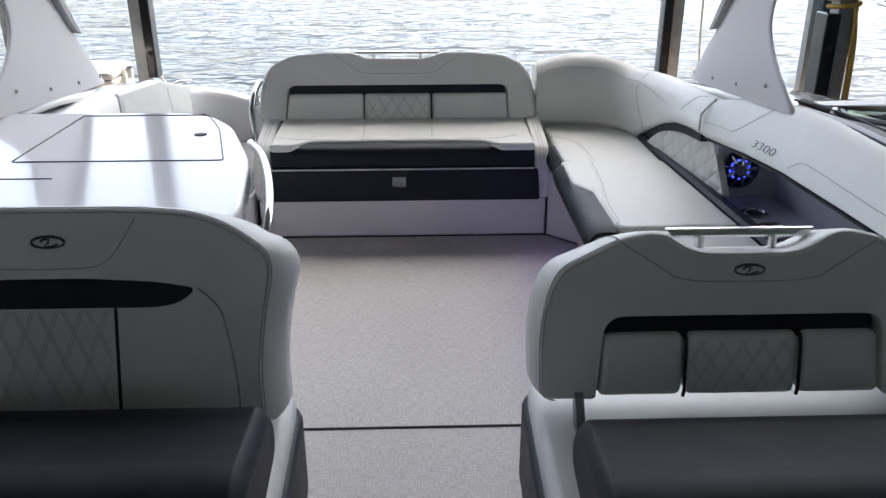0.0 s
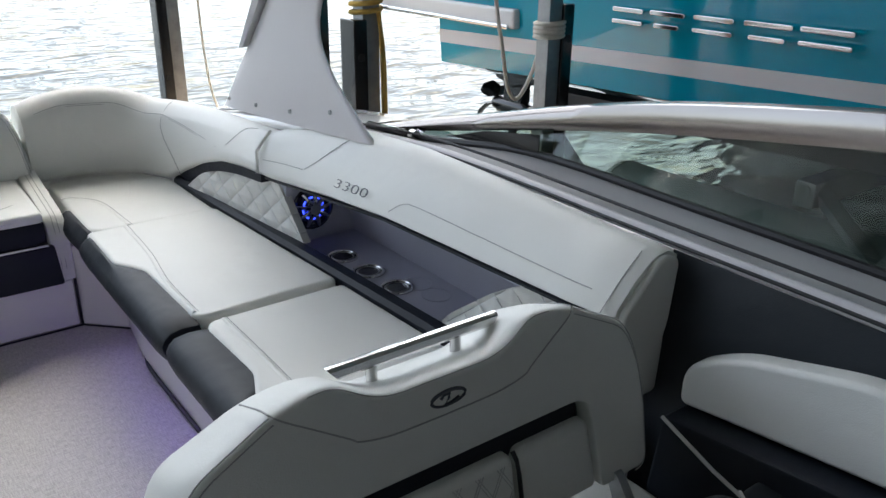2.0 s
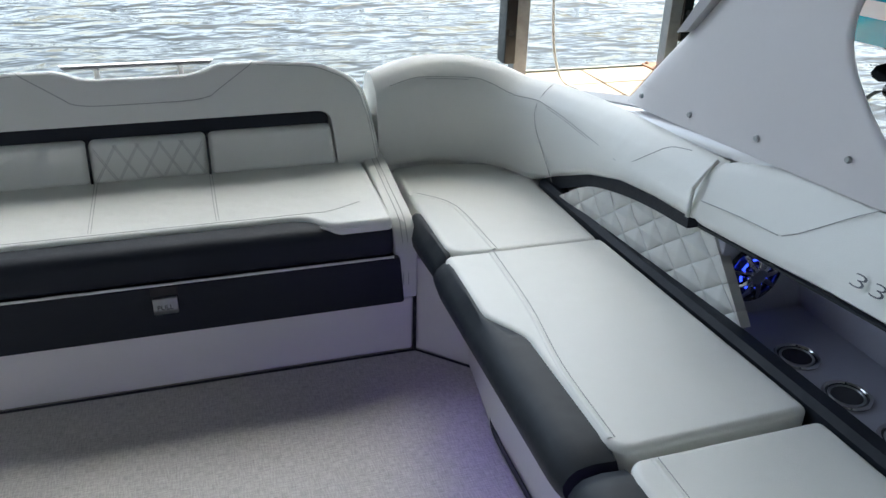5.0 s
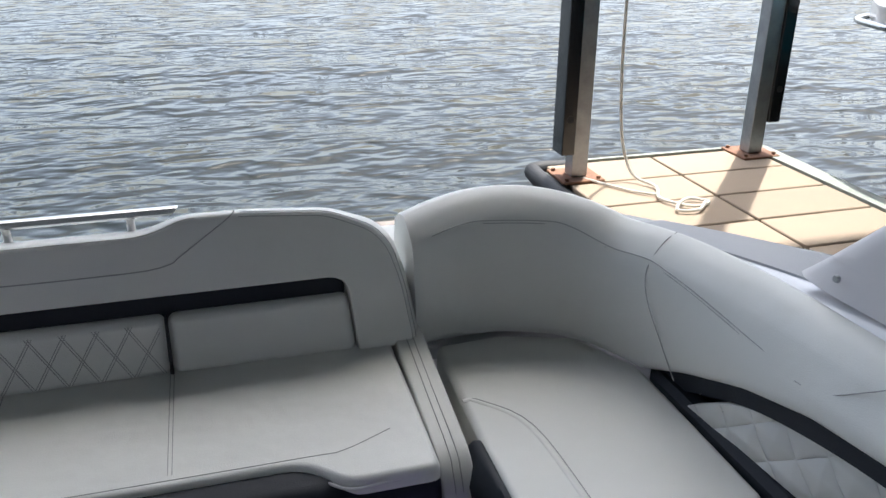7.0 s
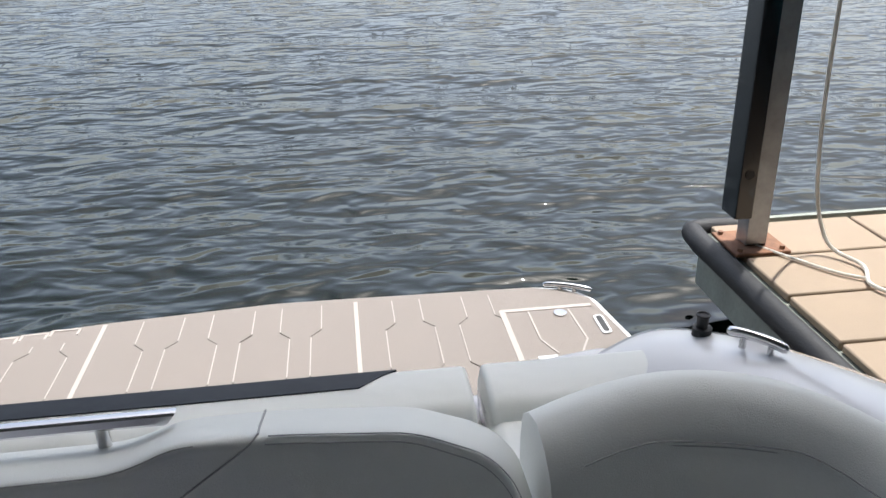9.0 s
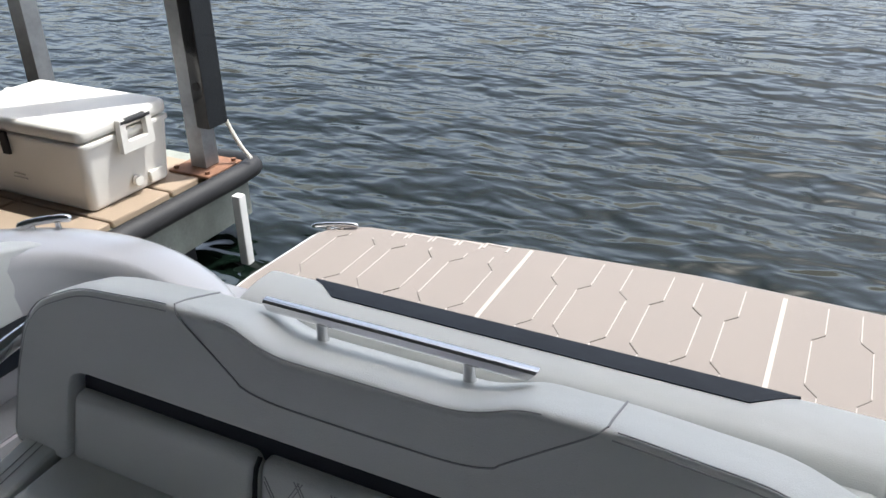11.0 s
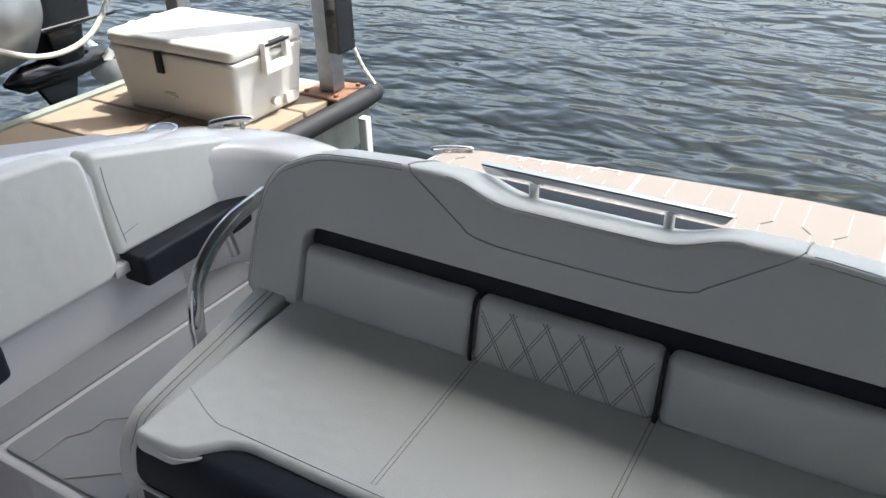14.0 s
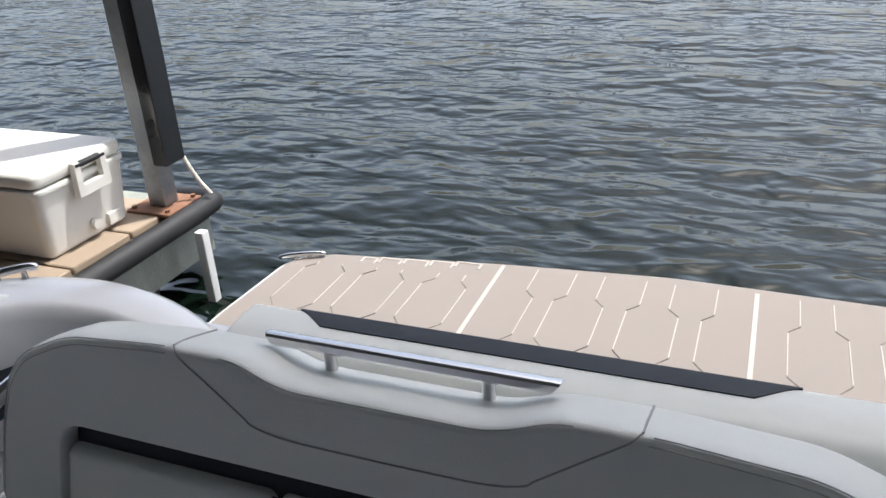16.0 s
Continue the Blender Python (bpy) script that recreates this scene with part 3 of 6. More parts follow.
def cleat(p, ang, label, r=0.010, l=0.085, h=0.036):
    e = thing("cleat", p, label, "cleat", "mooring cleats on the boat")
    m = Matrix.Translation(p) @ Matrix.Rotation(ang, 4, "Z")
    for s in (-0.03, 0.03):
        part("post", moved(cyl(s, 0, 0, h - 0.001, r, 14, r * 0.8), m), CHROME, e)
    part("horn", moved(tube(smooth_line([(-l, 0, h), (-l * 0.6, 0, h + 0.006), (0, 0, h + 0.008), (l * 0.6, 0, h + 0.006), (l, 0, h)], 4), [0.006] + [0.011] * 15 + [0.006] * 1, 10), m), CHROME, e, "polished cross bar")


cleat((2.02, 6.99, -0.046), radians(-25), "polished steel cleat on the swim platform corner", 0.012, 0.10, 0.014)
cleat((-0.66, 6.85, -0.046), radians(25), "polished steel cleat on the swim platform corner", 0.012, 0.10, 0.014)
cleat((1.985, 5.48, 0.582), radians(-50), "polished steel cleat on the stern deck", 0.008, 0.065, 0.028)
cleat((-0.60, 5.47, 0.570), radians(50), "polished steel cleat on the stern deck", 0.008, 0.065, 0.028)
rod = thing("rod_holder", (1.93, 5.62, 0.59), "short black rod holder tube on the stern deck", "rod holder")
part("tube", tube([(1.93, 5.62, 0.55), (1.93, 5.622, 0.598)], 0.013, 16), BLACK, rod)
part("flange", cyl(1.93, 5.62, 0.545, 0.568, 0.022, 20), BLACK, rod)
part("collar", ring(1.93, 5.622, 0.598, 0.013, 0.003), BLACK, rod)


# ---- hull ----
def hull():
    """Side decks, transom and hull sides, mirrored about the centre line."""
    cxl = 0.70
    e = thing("boat_hull", (cxl, 3.0, -0.1), "white glossy fibreglass hull with rounded stern quarters", "boat hull", kind="structure")
    outer = [(1.72, 5.74, 0.465), (1.86, 5.74, 0.52), (2.0, 5.62, 0.562), (2.12, 5.42, 0.60), (2.24, 5.18, 0.63), (2.34, 4.95, 0.665), (2.42, 4.6, 0.73), (2.46, 4.2, 0.80), (2.47, 3.6, 0.85), (2.46, 2.6, 0.82), (2.42, 1.4, 0.80), (2.30, 0.2, 0.80), (2.05, -1.0, 0.80)]
    inner = [(1.70, 5.60, 0.465), (1.78, 5.50, 0.525), (1.86, 5.38, 0.57), (1.93, 5.24, 0.61), (1.98, 5.10, 0.65), (2.02, 4.90, 0.69), (2.03, 4.6, 0.75), (2.03, 4.2, 0.82), (2.06, 3.7, 0.87), (2.19, 2.9, 0.80), (2.20, 1.4, 0.77), (2.10, 0.2, 0.77), (1.88, -1.0, 0.77)]
    po, pi = smooth_line(outer, 5), smooth_line(inner, 5)
    for side in (1, -1):
        rings = []
        for o, i in zip(po, pi):
            if side < 0 and o.y > 5.22:
                continue
            o, i = o.copy(), i.copy()
            ring_ = []
            mid = (o + i) / 2 + Vector((0, 0, 0.006))
            dr = Vector((o.x - i.x, o.y - i.y, 0)).normalized()
            ring_ += [i - Vector((0, 0, 0.35 if i.y > 4.95 else 0.04)), i - Vector((0, 0, 0.02)), i + dr * 0.02, mid, o - dr * 0.05 + Vector((0, 0, 0.002)), o - dr * 0.015 - Vector((0, 0, 0.012)), o - Vector((0, 0, 0.05)), o - dr * 0.10 - Vector((0, 0, 0.45)), o - dr * 0.16 - Vector((0, 0, 0.95))]
            if side < 0:
                ring_ = [Vector((2 * cxl - v.x, v.y, v.z)) for v in ring_]
            rings.append(ring_)
        part("side_deck", loft(rings, closed=False), GEL, e, "white glossy side deck", smooth=60, wn=False)
        pad = []
        for o, i in zip(po, pi):
            if 4.35 < o.y < 5.2:
                a, b = i.lerp(o, 0.22), i.lerp(o, 0.74)
                up = [Vector((0, 0, 0.0085)), Vector((0, 0, 0.002))]
                row = [a + up[1], a + up[0], i.lerp(o, 0.5) + Vector((0, 0, 0.0105)), b + up[0], b + up[1]]
                pad.append([Vector((2 * cxl - v.x, v.y, v.z)) if side < 0 else v for v in row])
        part("non_skid_pad", loft(pad, closed=False), NONSKID, e, "grey textured non-skid deck pad", smooth=60, wn=False)
    part("transom", join(box(-0.55, 1.80, 5.56, 5.70, -0.12, 0.40, 0.03, 3)), GEL, e, "white transom above the swim platform")
    for side in (1, -1):
        pts = fillet([(1.40, 5.2), (2.0, 5.2), (1.98, 5.4), (1.90, 5.66), (1.76, 5.77), (1.42, 5.70)], 0.06)
        if side < 0:
            outer_q = smooth_line([(-0.86, 5.12, 0.632), (-0.80, 5.28, 0.612), (-0.715, 5.43, 0.59), (-0.60, 5.545, 0.565), (-0.46, 5.615, 0.54), (-0.32, 5.640, 0.51), (-0.19, 5.630, 0.475), (-0.10, 5.60, 0.44), (-0.045, 5.56, 0.40)], 6)
            inner_q = smooth_line([(-0.585, 5.02, 0.655), (-0.565, 5.14, 0.632), (-0.52, 5.27, 0.606), (-0.455, 5.37, 0.578), (-0.375, 5.43, 0.55), (-0.29, 5.462, 0.52), (-0.20, 5.468, 0.485), (-0.12, 5.46, 0.45), (-0.065, 5.45, 0.41)], 6)
            rings = []
            for o, i in zip(outer_q, inner_q):
                d = (o - i) * 0.14
                rings.append([Vector((i.x + 0.03, i.y - 0.02, 0.15)), i - Vector((0, 0, 0.035)), i + d * 0.35 + Vector((0, 0, -0.006)), i + d * 1.2 + Vector((0, 0, 0.004)), (o + i) / 2 + Vector((0, 0, 0.010)), o - d * 1.3 + Vector((0, 0, 0.002)), o - d * 0.4 - Vector((0, 0, 0.010)), o - Vector((0, 0, 0.04)), o - d * 0.3 - Vector((0, 0, 0.16)), Vector((o.x + 0.03, o.y - 0.02, -0.12))])
            part("stern_quarter", loft(rings), GEL, e, "rounded white stern quarter", smooth=60, wn=False)
        else:
            part("stern_quarter", prism(pts, "z", -0.1, 0.46, 0.03, 4), GEL, e, "rounded white stern quarter")
    return e


hull()
solid("vent_fin", prism([(1.83, 0.46), (1.86, 0.46), (1.838, 0.50)], "y", 5.69, 5.71, 0.002, 1), BLACK, "small black fin on the stern deck", "fin")
cap = thing("deck_cap", (-0.73, 5.325, 0.60), "flat oval steel filler cap on the side deck", "deck cap")
part("rim", moved(ring(0, 0, 0, 0.034, 0.004), Matrix.Translation((-0.73, 5.325, 0.607)) @ Matrix.Diagonal((1.2, 1.2, 0.6, 1))), CHROME, cap)
part("disc", cyl(-0.73, 5.325, 0.590, 0.607, 0.038, 24), STEEL, cap)

# ---- cockpit floor ----
fl = thing("floor", (0.8, 2, 0), "woven beige vinyl cockpit floor in two panels", "floor", kind="structure")
part("floor_panel", box(-1.0, 2.3, 2.853, 4.6, -0.03, 0.0), CARPET, fl, wn=False)
part("floor_panel", box(-1.0, 2.3, -1.2, 2.845, -0.03, 0.0), CARPET, fl, wn=False)
part("floor_binding", tube([(-0.9, 2.849, 0.001), (2.2, 2.849, 0.001)], 0.005, 8), PIPING, fl, "black floor edge binding", wn=False)
part("floor_binding", tube([(-0.02, 4.502, 0.002), (1.42, 4.502, 0.002), (1.562, 4.362, 0.002)], 0.004, 8), PIPING, fl, wn=False)
solid("wall_front", box(-1.0, 2.25, -1.2, -1.1, -0.1, 0.9, 0.02), CHARCOAL, "dark dashboard bulkhead at the helm", "bulkhead", kind="structure")
solid("wall_side", box(-1.02, -0.98, -1.1, 2.4, -0.1, 0.85, 0.01), CHARCOAL, "dark vinyl cockpit side lining", "side lining", kind="structure")


# ---- seat backs ----
def puffed(outline, y0, thick, outset, inner, shear):
    """A padded slab: an (x, z) outline in front, swelling outwards behind it; inner(x, z) marks a cut-out edge."""
    k = len(outline)
    area = sum(outline[i - 1][0] * outline[i][1] - outline[i][0] * outline[i - 1][1] for i in range(k))
    sign = 1 if area > 0 else -1
    nor = []
    for i in range(k):
        a, b = Vector(outline[i - 1]), Vector(outline[(i + 1) % k])
        d = (b - a).normalized()
        nor.append(Vector((d.y, -d.x)) * sign)
    rings = []
    for dep, off, o in ((0, -0.011, 0), (0.0025, -0.0045, 0), (0.009, 0, 0), (0.03, 0, 0.45), (0.062, 0, 0.85), (0.10, 0, 1.0), (thick - 0.022, -0.004, 0.7), (thick - 0.005, -0.012, 0.2), (thick, -0.022, 0)):
        ring_ = []
        for (x, z), n in zip(outline, nor):
            w = off * 0.35 if inner(x, z) else off + o * outset * (1 - max(0.0, n.y)) ** 0.7
            ring_.append(Vector(shear(x + n.x * w, y0 + dep, z + n.y * w)))
        rings.append(ring_)
    return loft(rings)


def quilting(p, a, b, z0, z1, n, slope, y, shear, material):
    """Doubled diamond stitch lines over a panel."""
    h = z1 - z0
    w = b - a
    for k in range(-4, n + 1):
        for s in (1, -1):
            for off in (0, 0.006):
                xa = a + w * k / n + off if s > 0 else b - w * k / n - off
                pts = []
                for q in range(13):
                    f = q / 12
                    x = xa + s * f * h * slope
                    if a - 0.001 < x < b + 0.001:
                        pts.append(shear(x, y, z0 + f * h))
                if len(pts) > 2:
                    part("quilt_stitching", tube(pts, 0.0009, 5), material, p, wn=False)


def slant(zb, zt, y0, lean, thick, drop):
    """Leans a backrest aft and lowers the rear of its top."""
    def shear(x, y, z):
        f = max(0.0, (z - zb) / (zt - zb))
        return (x, y + (z - zb) * lean, z - max(0.0, y - y0 - 0.02) / thick * drop * f * f)
    return shear


def seat_back(e, half, c, zb, zt, y0, lean, thick, band, pipes, dip, drop, outset, groove, helm=False):
    """A backrest facing the bow: padded shell, recessed navy band, three lower panels with piping."""
    shear = slant(zb, zt, y0, lean, thick, drop)
    d0, d1, dz, band0, band1 = dip[0], dip[1], dip[2], band[2], band[3]
    bx0, bx1 = band[0], band[1]
    right = [(c + u, z) for u, z in half]
    left = [(c - u, z) for u, z in half[::-1]]
    mid = [(c + d1, zt), (c + d0, zt - dz), (c - d0, zt - dz), (c - d1, zt)]
    cut = [(bx0 - 0.016, zb), (bx0, band1), (bx1, band1), (bx1 + 0.016, zb)]
    outline = right + mid + left + cut
    rad = [0.03] + [0.034] * (len(half) - 1) + [0.025, 0.04, 0.04, 0.025] + [0.034] * (len(half) - 1) + [0.03, 0.012, 0.045, 0.045, 0.012]
    soft_line = fillet(outline, rad)
    part("shell", puffed(soft_line, y0, thick, outset, lambda x, z: bx0 - 0.03 < x < bx1 + 0.03 and z < band1 + 0.001, shear), VINYL, e, "padded white vinyl shell", smooth=50)
    part("back_core", prism([(bx0 - 0.02, zb + 0.01), (bx1 + 0.02, zb + 0.01), (bx1 + 0.02, band1 + 0.02), (bx0 - 0.02, band1 + 0.02)], "y", y0 + 0.05, y0 + thick - 0.02, 0.01, 2, shear), VINYL, e)
    part("band", prism(fillet([(bx0 + 0.003, band0 - 0.02), (bx1 - 0.003, band0 - 0.02), (bx1 - 0.003, band1 - 0.002), (bx0 + 0.003, band1 - 0.002)], [0, 0, 0.04, 0.04]), "y", y0 + 0.028, y0 + 0.07, 0.008, 2, shear), NAVY, e, "recessed navy vinyl band")
    xs = [bx0 - 0.010, *pipes, bx1 + 0.010]
    for i, (a, b) in enumerate(zip(xs, xs[1:])):
        la = -0.006 if i == 0 else 0.0
        lb_ = 0.006 if i == 2 else 0.0
        p = part("lower_panel", prism([(a + 0.003 + la, zb + 0.002), (b - 0.003 + lb_, zb + 0.002), (b - 0.003 - lb_, band0), (a + 0.003 - la, band0)], "y", y0 + 0.004, y0 + 0.06, 0.018, 5, shear), VINYL, e, "quilted vinyl panel" if i == 1 else "")
        if i == 1:
            quilting(p, a + 0.012, b - 0.012, zb + 0.012, band0 - 0.012, 5, 0.62, y0 + 0.0037, shear, QSTITCH if helm else STITCH)
    for x in pipes:
        part("piping", tube([shear(x, y0 + 0.008, zb + 0.002), shear(x, y0 + 0.0015, zb + 0.02), shear(x, y0 + 0.001, zb + 0.05), shear(x, y0 + 0.001, band0 - 0.035), shear(x, y0 + 0.004, band0 - 0.012), shear(x, y0 + 0.014, band0)], 0.0042, 8), PIPING, e, wn=False)
    # doubled stitching along the rim, outside the grooved centre
    g, zg = groove
    for s in (1, -1):
        rim = [(x, z) for x, z in soft_line if (x - c) * s > g and not (bx0 - 0.03 < x < bx1 + 0.03 and z < band1 + 0.001)]
        for dep, off in ((0.0075, -0.0005), (0.002, 0.0075)):
            pts = [shear(c + (x - c) * (1 - off * 1.6), y0 + dep - 0.0012, z - (off if z > zt - 0.15 else 0)) for x, z in rim]
            part("stitching", tube(pts, 0.0011, 6), STITCH, e, wn=False)
    # groove that frames the centre of the top
    ga, gb = (g, zg + 0.001), (d0 + 0.045, zt - 0.094)
    gr = [ga] + [(ga[0] + (gb[0] - ga[0]) * q, ga[1] + (gb[1] - ga[1]) * q) for q in (0.12, 0.5, 0.88)] + [gb, (d0 - 0.005, zt - 0.103), (d0 * 0.4, zt - 0.105)]
    line = [shear(c - u, y0 - 0.0006 + (0.012 if i == 0 else 0), z) for i, (u, z) in enumerate(gr)] + [shear(c + u, y0 - 0.0006 + (0.012 if i == 6 else 0), z) for i, (u, z) in enumerate(gr[::-1])]
    seam(e, line, 0.0014)
    for s in (1, -1):
        seam(e, [shear(c + s * g, y0 + q, zg + 0.001) for q in (0.010, 0.04, 0.08, 0.11)], 0.0016)
    rim = [(x, z) for x, z in soft_line if abs(x - c) < d1 + 0.05 and z > zt - dz - 0.02]
    part("stitching", tube([shear(x, y0 + 0.0045, z - 0.0035) for x, z in rim], 0.0012, 6), STITCH, e, wn=False)
    return shear


def emblem(e, x, z, shear, y0, w=0.066):
    def pt(a, rx, rz, ox=0):
        return shear(x + ox + rx * math.cos(a), y0 - 0.001, z + rz * math.sin(a))
    part("emblem", tube([pt(2 * math.pi * i / 28, w / 2, 0.0115) for i in range(28)], [0.0016 + 0.0016 * abs(math.sin(math.pi * i / 28 + 0.7)) for i in range(28)], 6, loop=True), LOGOGREY, e, wn=False)
    part("emblem", tube([shear(x + u, y0 - 0.001, z + v) for u, v in ((-0.015, 0.001), (-0.008, 0.0062), (0.003, 0.0060), (0.001, 0.0), (-0.008, -0.0085), (0.004, -0.0088), (0.020, -0.004))], 0.0024, 6), LOGOGREY, e, wn=False)


def bar(e, xa, xb, y, z, sa, sb, zs, r=0.014):
    """A flat-topped grab rail with slanted ends on two stanchions."""
    prof = [(-r, -0.2 * r), (-0.8 * r, 0.55 * r), (-0.35 * r, 0.8 * r), (0.35 * r, 0.8 * r), (0.8 * r, 0.55 * r), (r, -0.2 * r), (0.55 * r, -0.75 * r), (-0.55 * r, -0.75 * r)]
    part("rail", loft([[(x + k * v * 0.9, y + u, z + v) for u, v in prof] for x, k in ((xa, -1), (xb, 1))]), CHROME, e, "polished steel grab rail", smooth=35)
    for x in (sa, sb):
        part("stanchion", cyl(x, y, zs - 0.05, z - 0.3 * r, 0.0095, 14), CHROME, e)


# ---- aft bench ----
def aft_bench():
    e = thing("aft_bench", (0.70, 4.75, 0), "white and navy vinyl aft bench with grab rail on top", "bench")
    part("base", box(-0.02, 1.415, 4.506, 5.25, 0.003, 0.20, 0.012, 2), GELMATTE, e, "white fibreglass bench base")
    part("front_lower", prism(fillet([(0.035, 0.197), (1.380, 0.197), (1.366, 0.357), (0.052, 0.357)], 0.012), "y", 4.482, 4.62, 0.018, 4), NAVY, e, "navy front cushion")
    part("front_upper", prism([(4.480, 0.368), (4.474, 0.405), (4.484, 0.452), (4.515, 0.475), (4.66, 0.482), (4.66, 0.368)], "x", 0.056, 1.345, 0.016, 4), NAVY, e, "navy seat front")
    part("piping", tube([(0.056, 4.481, 0.3625), (1.345, 4.481, 0.3625)], 0.0042, 8), WPIPING, e, "white piping", wn=False)

    def rise(y):
        return 0.488 + (y - 4.5) * 0.04

    # seat top with notched front edge
    top = [(0.058, 4.488), (0.17, 4.488), (0.245, 4.558), (1.09, 4.558), (1.165, 4.488), (1.345, 4.488), (1.345, 4.99), (0.062, 4.99)]
    part("seat", prism(fillet(top, [0.02, 0.03, 0.04, 0.04, 0.03, 0.02, 0.03, 0.03]), "z", 0.38, 0.488, 0.022, 4, lambda x, y, z: (x, y, z + (y - 4.5) * 0.04)), VINYL, e, "white vinyl seat top")
    edge = fillet([(0.062, 4.50), (0.17, 4.486), (0.245, 4.556), (1.09, 4.556), (1.165, 4.486), (1.341, 4.50)], [0, 0.03, 0.04, 0.04, 0.03, 0])
    part("piping", tube([(x, y - 0.003, rise(y) - 0.018) for x, y in edge], 0.0032, 8), WPIPING, e, "white piping", wn=False)
    for x in (0.50, 0.845):
        for o in (0.0, 0.008):
            seam(e, [(x + o, 4.59, rise(4.59) + 0.0002), (x + o, 4.8, rise(4.8) + 0.0002), (x + o, 4.95, rise(4.95) + 0.0002)], 0.0009)
    for s in (1, -1):
        seam(e, [(0.672 - s * 0.60, 4.62, rise(4.62) + 0.0003), (0.672 - s * 0.50, 4.578, rise(4.578) + 0.0003), (0.672 - s * 0.42, 4.575, rise(4.575) + 0.0003), (0.672, 4.575, rise(4.575) + 0.0003)], 0.0009)
    for xa, xb in ((-0.032, 0.050), (1.352, 1.425)):
        prof = fillet([(4.50, 0.20), (4.50, 0.38), (4.555, 0.452), (5.0, 0.525), (5.0, 0.20)], [0.01, 0.05, 0.07, 0.02, 0.02])
        part("armrest", prism(prof, "x", xa, xb, 0.020, 5), VINYL, e, "padded white bench side bolster")
        xm = (xa + xb) / 2
        for o in (-0.008, 0.008):
            seam(e, [(xm + o, 4.499, 0.25), (xm + o, 4.507, 0.37), (xm + o, 4.535, 0.427), (xm + o, 4.575, 0.4565), (xm + o, 4.75, 0.4845), (xm + o, 4.97, 0.5205)])
    half = [(0.736, 0.498), (0.714, 0.64), (0.688, 0.738), (0.650, 0.784), (0.550, 0.827), (0.365, 0.842)]
    seat_back(e, half, 0.672, 0.498, 0.842, 4.919, 0.22, 0.14, (0.094, 1.250, 0.632, 0.678), (0.494, 0.850), (0.158, 0.237, 0.030), 0.05, 0.022, (0.345, 0.842))
    bar(e, 0.448, 0.890, 5.085, 0.829, 0.545, 0.795, 0.78, r=0.0125)
    h = part("pull_handle", prism(fillet([(4.470, 0.272), (4.462, 0.290), (4.468, 0.325), (4.49, 0.325), (4.49, 0.272)], 0.004), "x", 0.648, 0.714, 0.003, 2), STEEL, e, "steel pull latch marked PULL")
    part("latch_pocket", box(0.645, 0.718, 4.477, 4.486, 0.318, 0.356, 0.002), BLACK, e)
    writing("pull_lettering", "PULL", 0.020, facing((0.68, 4.4632, 0.298), (1, 0, 0), (0, 0.13, 1)), BLACK, h, 0.0008)
    for x in (0.040, 1.318):
        part("hinge_plate", box(x, x + 0.028, 4.935, 4.985, 0.44, 0.515, 0.004), BLACK, e, "black hinge bracket")
    g = part("grab_hoop", tube(smooth_line([(-0.056, 4.765, 0.42), (-0.066, 4.775, 0.50), (-0.072, 4.80, 0.575), (-0.072, 4.85, 0.630), (-0.068, 4.92, 0.668), (-0.060, 5.02, 0.69)], 6), 0.0165, 16), CHROME, e, "polished steel boarding grab hoop")
    part("hoop_foot", tube([(-0.060, 4.905, 0.595), (-0.068, 4.90, 0.650)], 0.011, 12), CHROME, g)


aft_bench()


# ---- helm seats ----
def helm_base(e, x0, x1, zs, ztop, bx0, bx1, tail):
    """Seat pan, skirt, raised bolster and pedestal under a helm backrest."""
    part("seat", prism(fillet([(x0 - 0.02, 1.70), (x1 + 0.02, 1.70), (x1 + 0.005, tail), (x0 - 0.005, tail)], [0.05, 0.05, 0.07, 0.07]), "z", zs - 0.10, zs, 0.03, 4), VINYL, e, "white vinyl seat cushion")
    part("seat_skirt", prism(fillet([(x0 - 0.035, 1.69), (x1 + 0.035, 1.69), (x1 + 0.018, tail + 0.015), (x0 - 0.018, tail + 0.015)], [0.06, 0.06, 0.08, 0.08]), "z", zs - 0.28, zs - 0.05, 0.02, 3), CHARCOAL, e, "charcoal vinyl seat skirt")
    z = ztop
    prof = fillet([(1.66, z - 0.23), (1.66, z - 0.055), (1.74, z), (1.98, z - 0.012), (2.035, z - 0.075), (2.02, z - 0.16)], 0.045)

    def ends(x, y, zz):
        u = max(0.0, abs(x - (bx0 + bx1) / 2) - (bx1 - bx0) / 2 + 0.07) / 0.07
        return (x, y, zz - 0.035 * u * u * max(0.0, (zz - z + 0.2) / 0.2))
    part("bolster", prism(prof, "x", bx0, bx1, 0.045, 6, ends), NAVY, e, "raised navy flip-up bolster")
    for x in (x0 + 0.075, x1 - 0.095):
        part("bracket", prism(fillet([(2.11, zs - 0.02), (2.17, zs - 0.02), (2.215, zs + 0.075), (2.185, zs + 0.075)], 0.01), "x", x, x + 0.02, 0.004, 2), STEEL, e, "steel backrest bracket")
    part("pedestal", prism(fillet([(x0 + 0.06, 1.8), (x1 - 0.06, 1.8), (x1 - 0.06, 2.28), (x0 + 0.06, 2.28)], 0.06), "z", 0.001, zs - 0.26, 0.01, 2), GELMATTE, e, "white seat base")


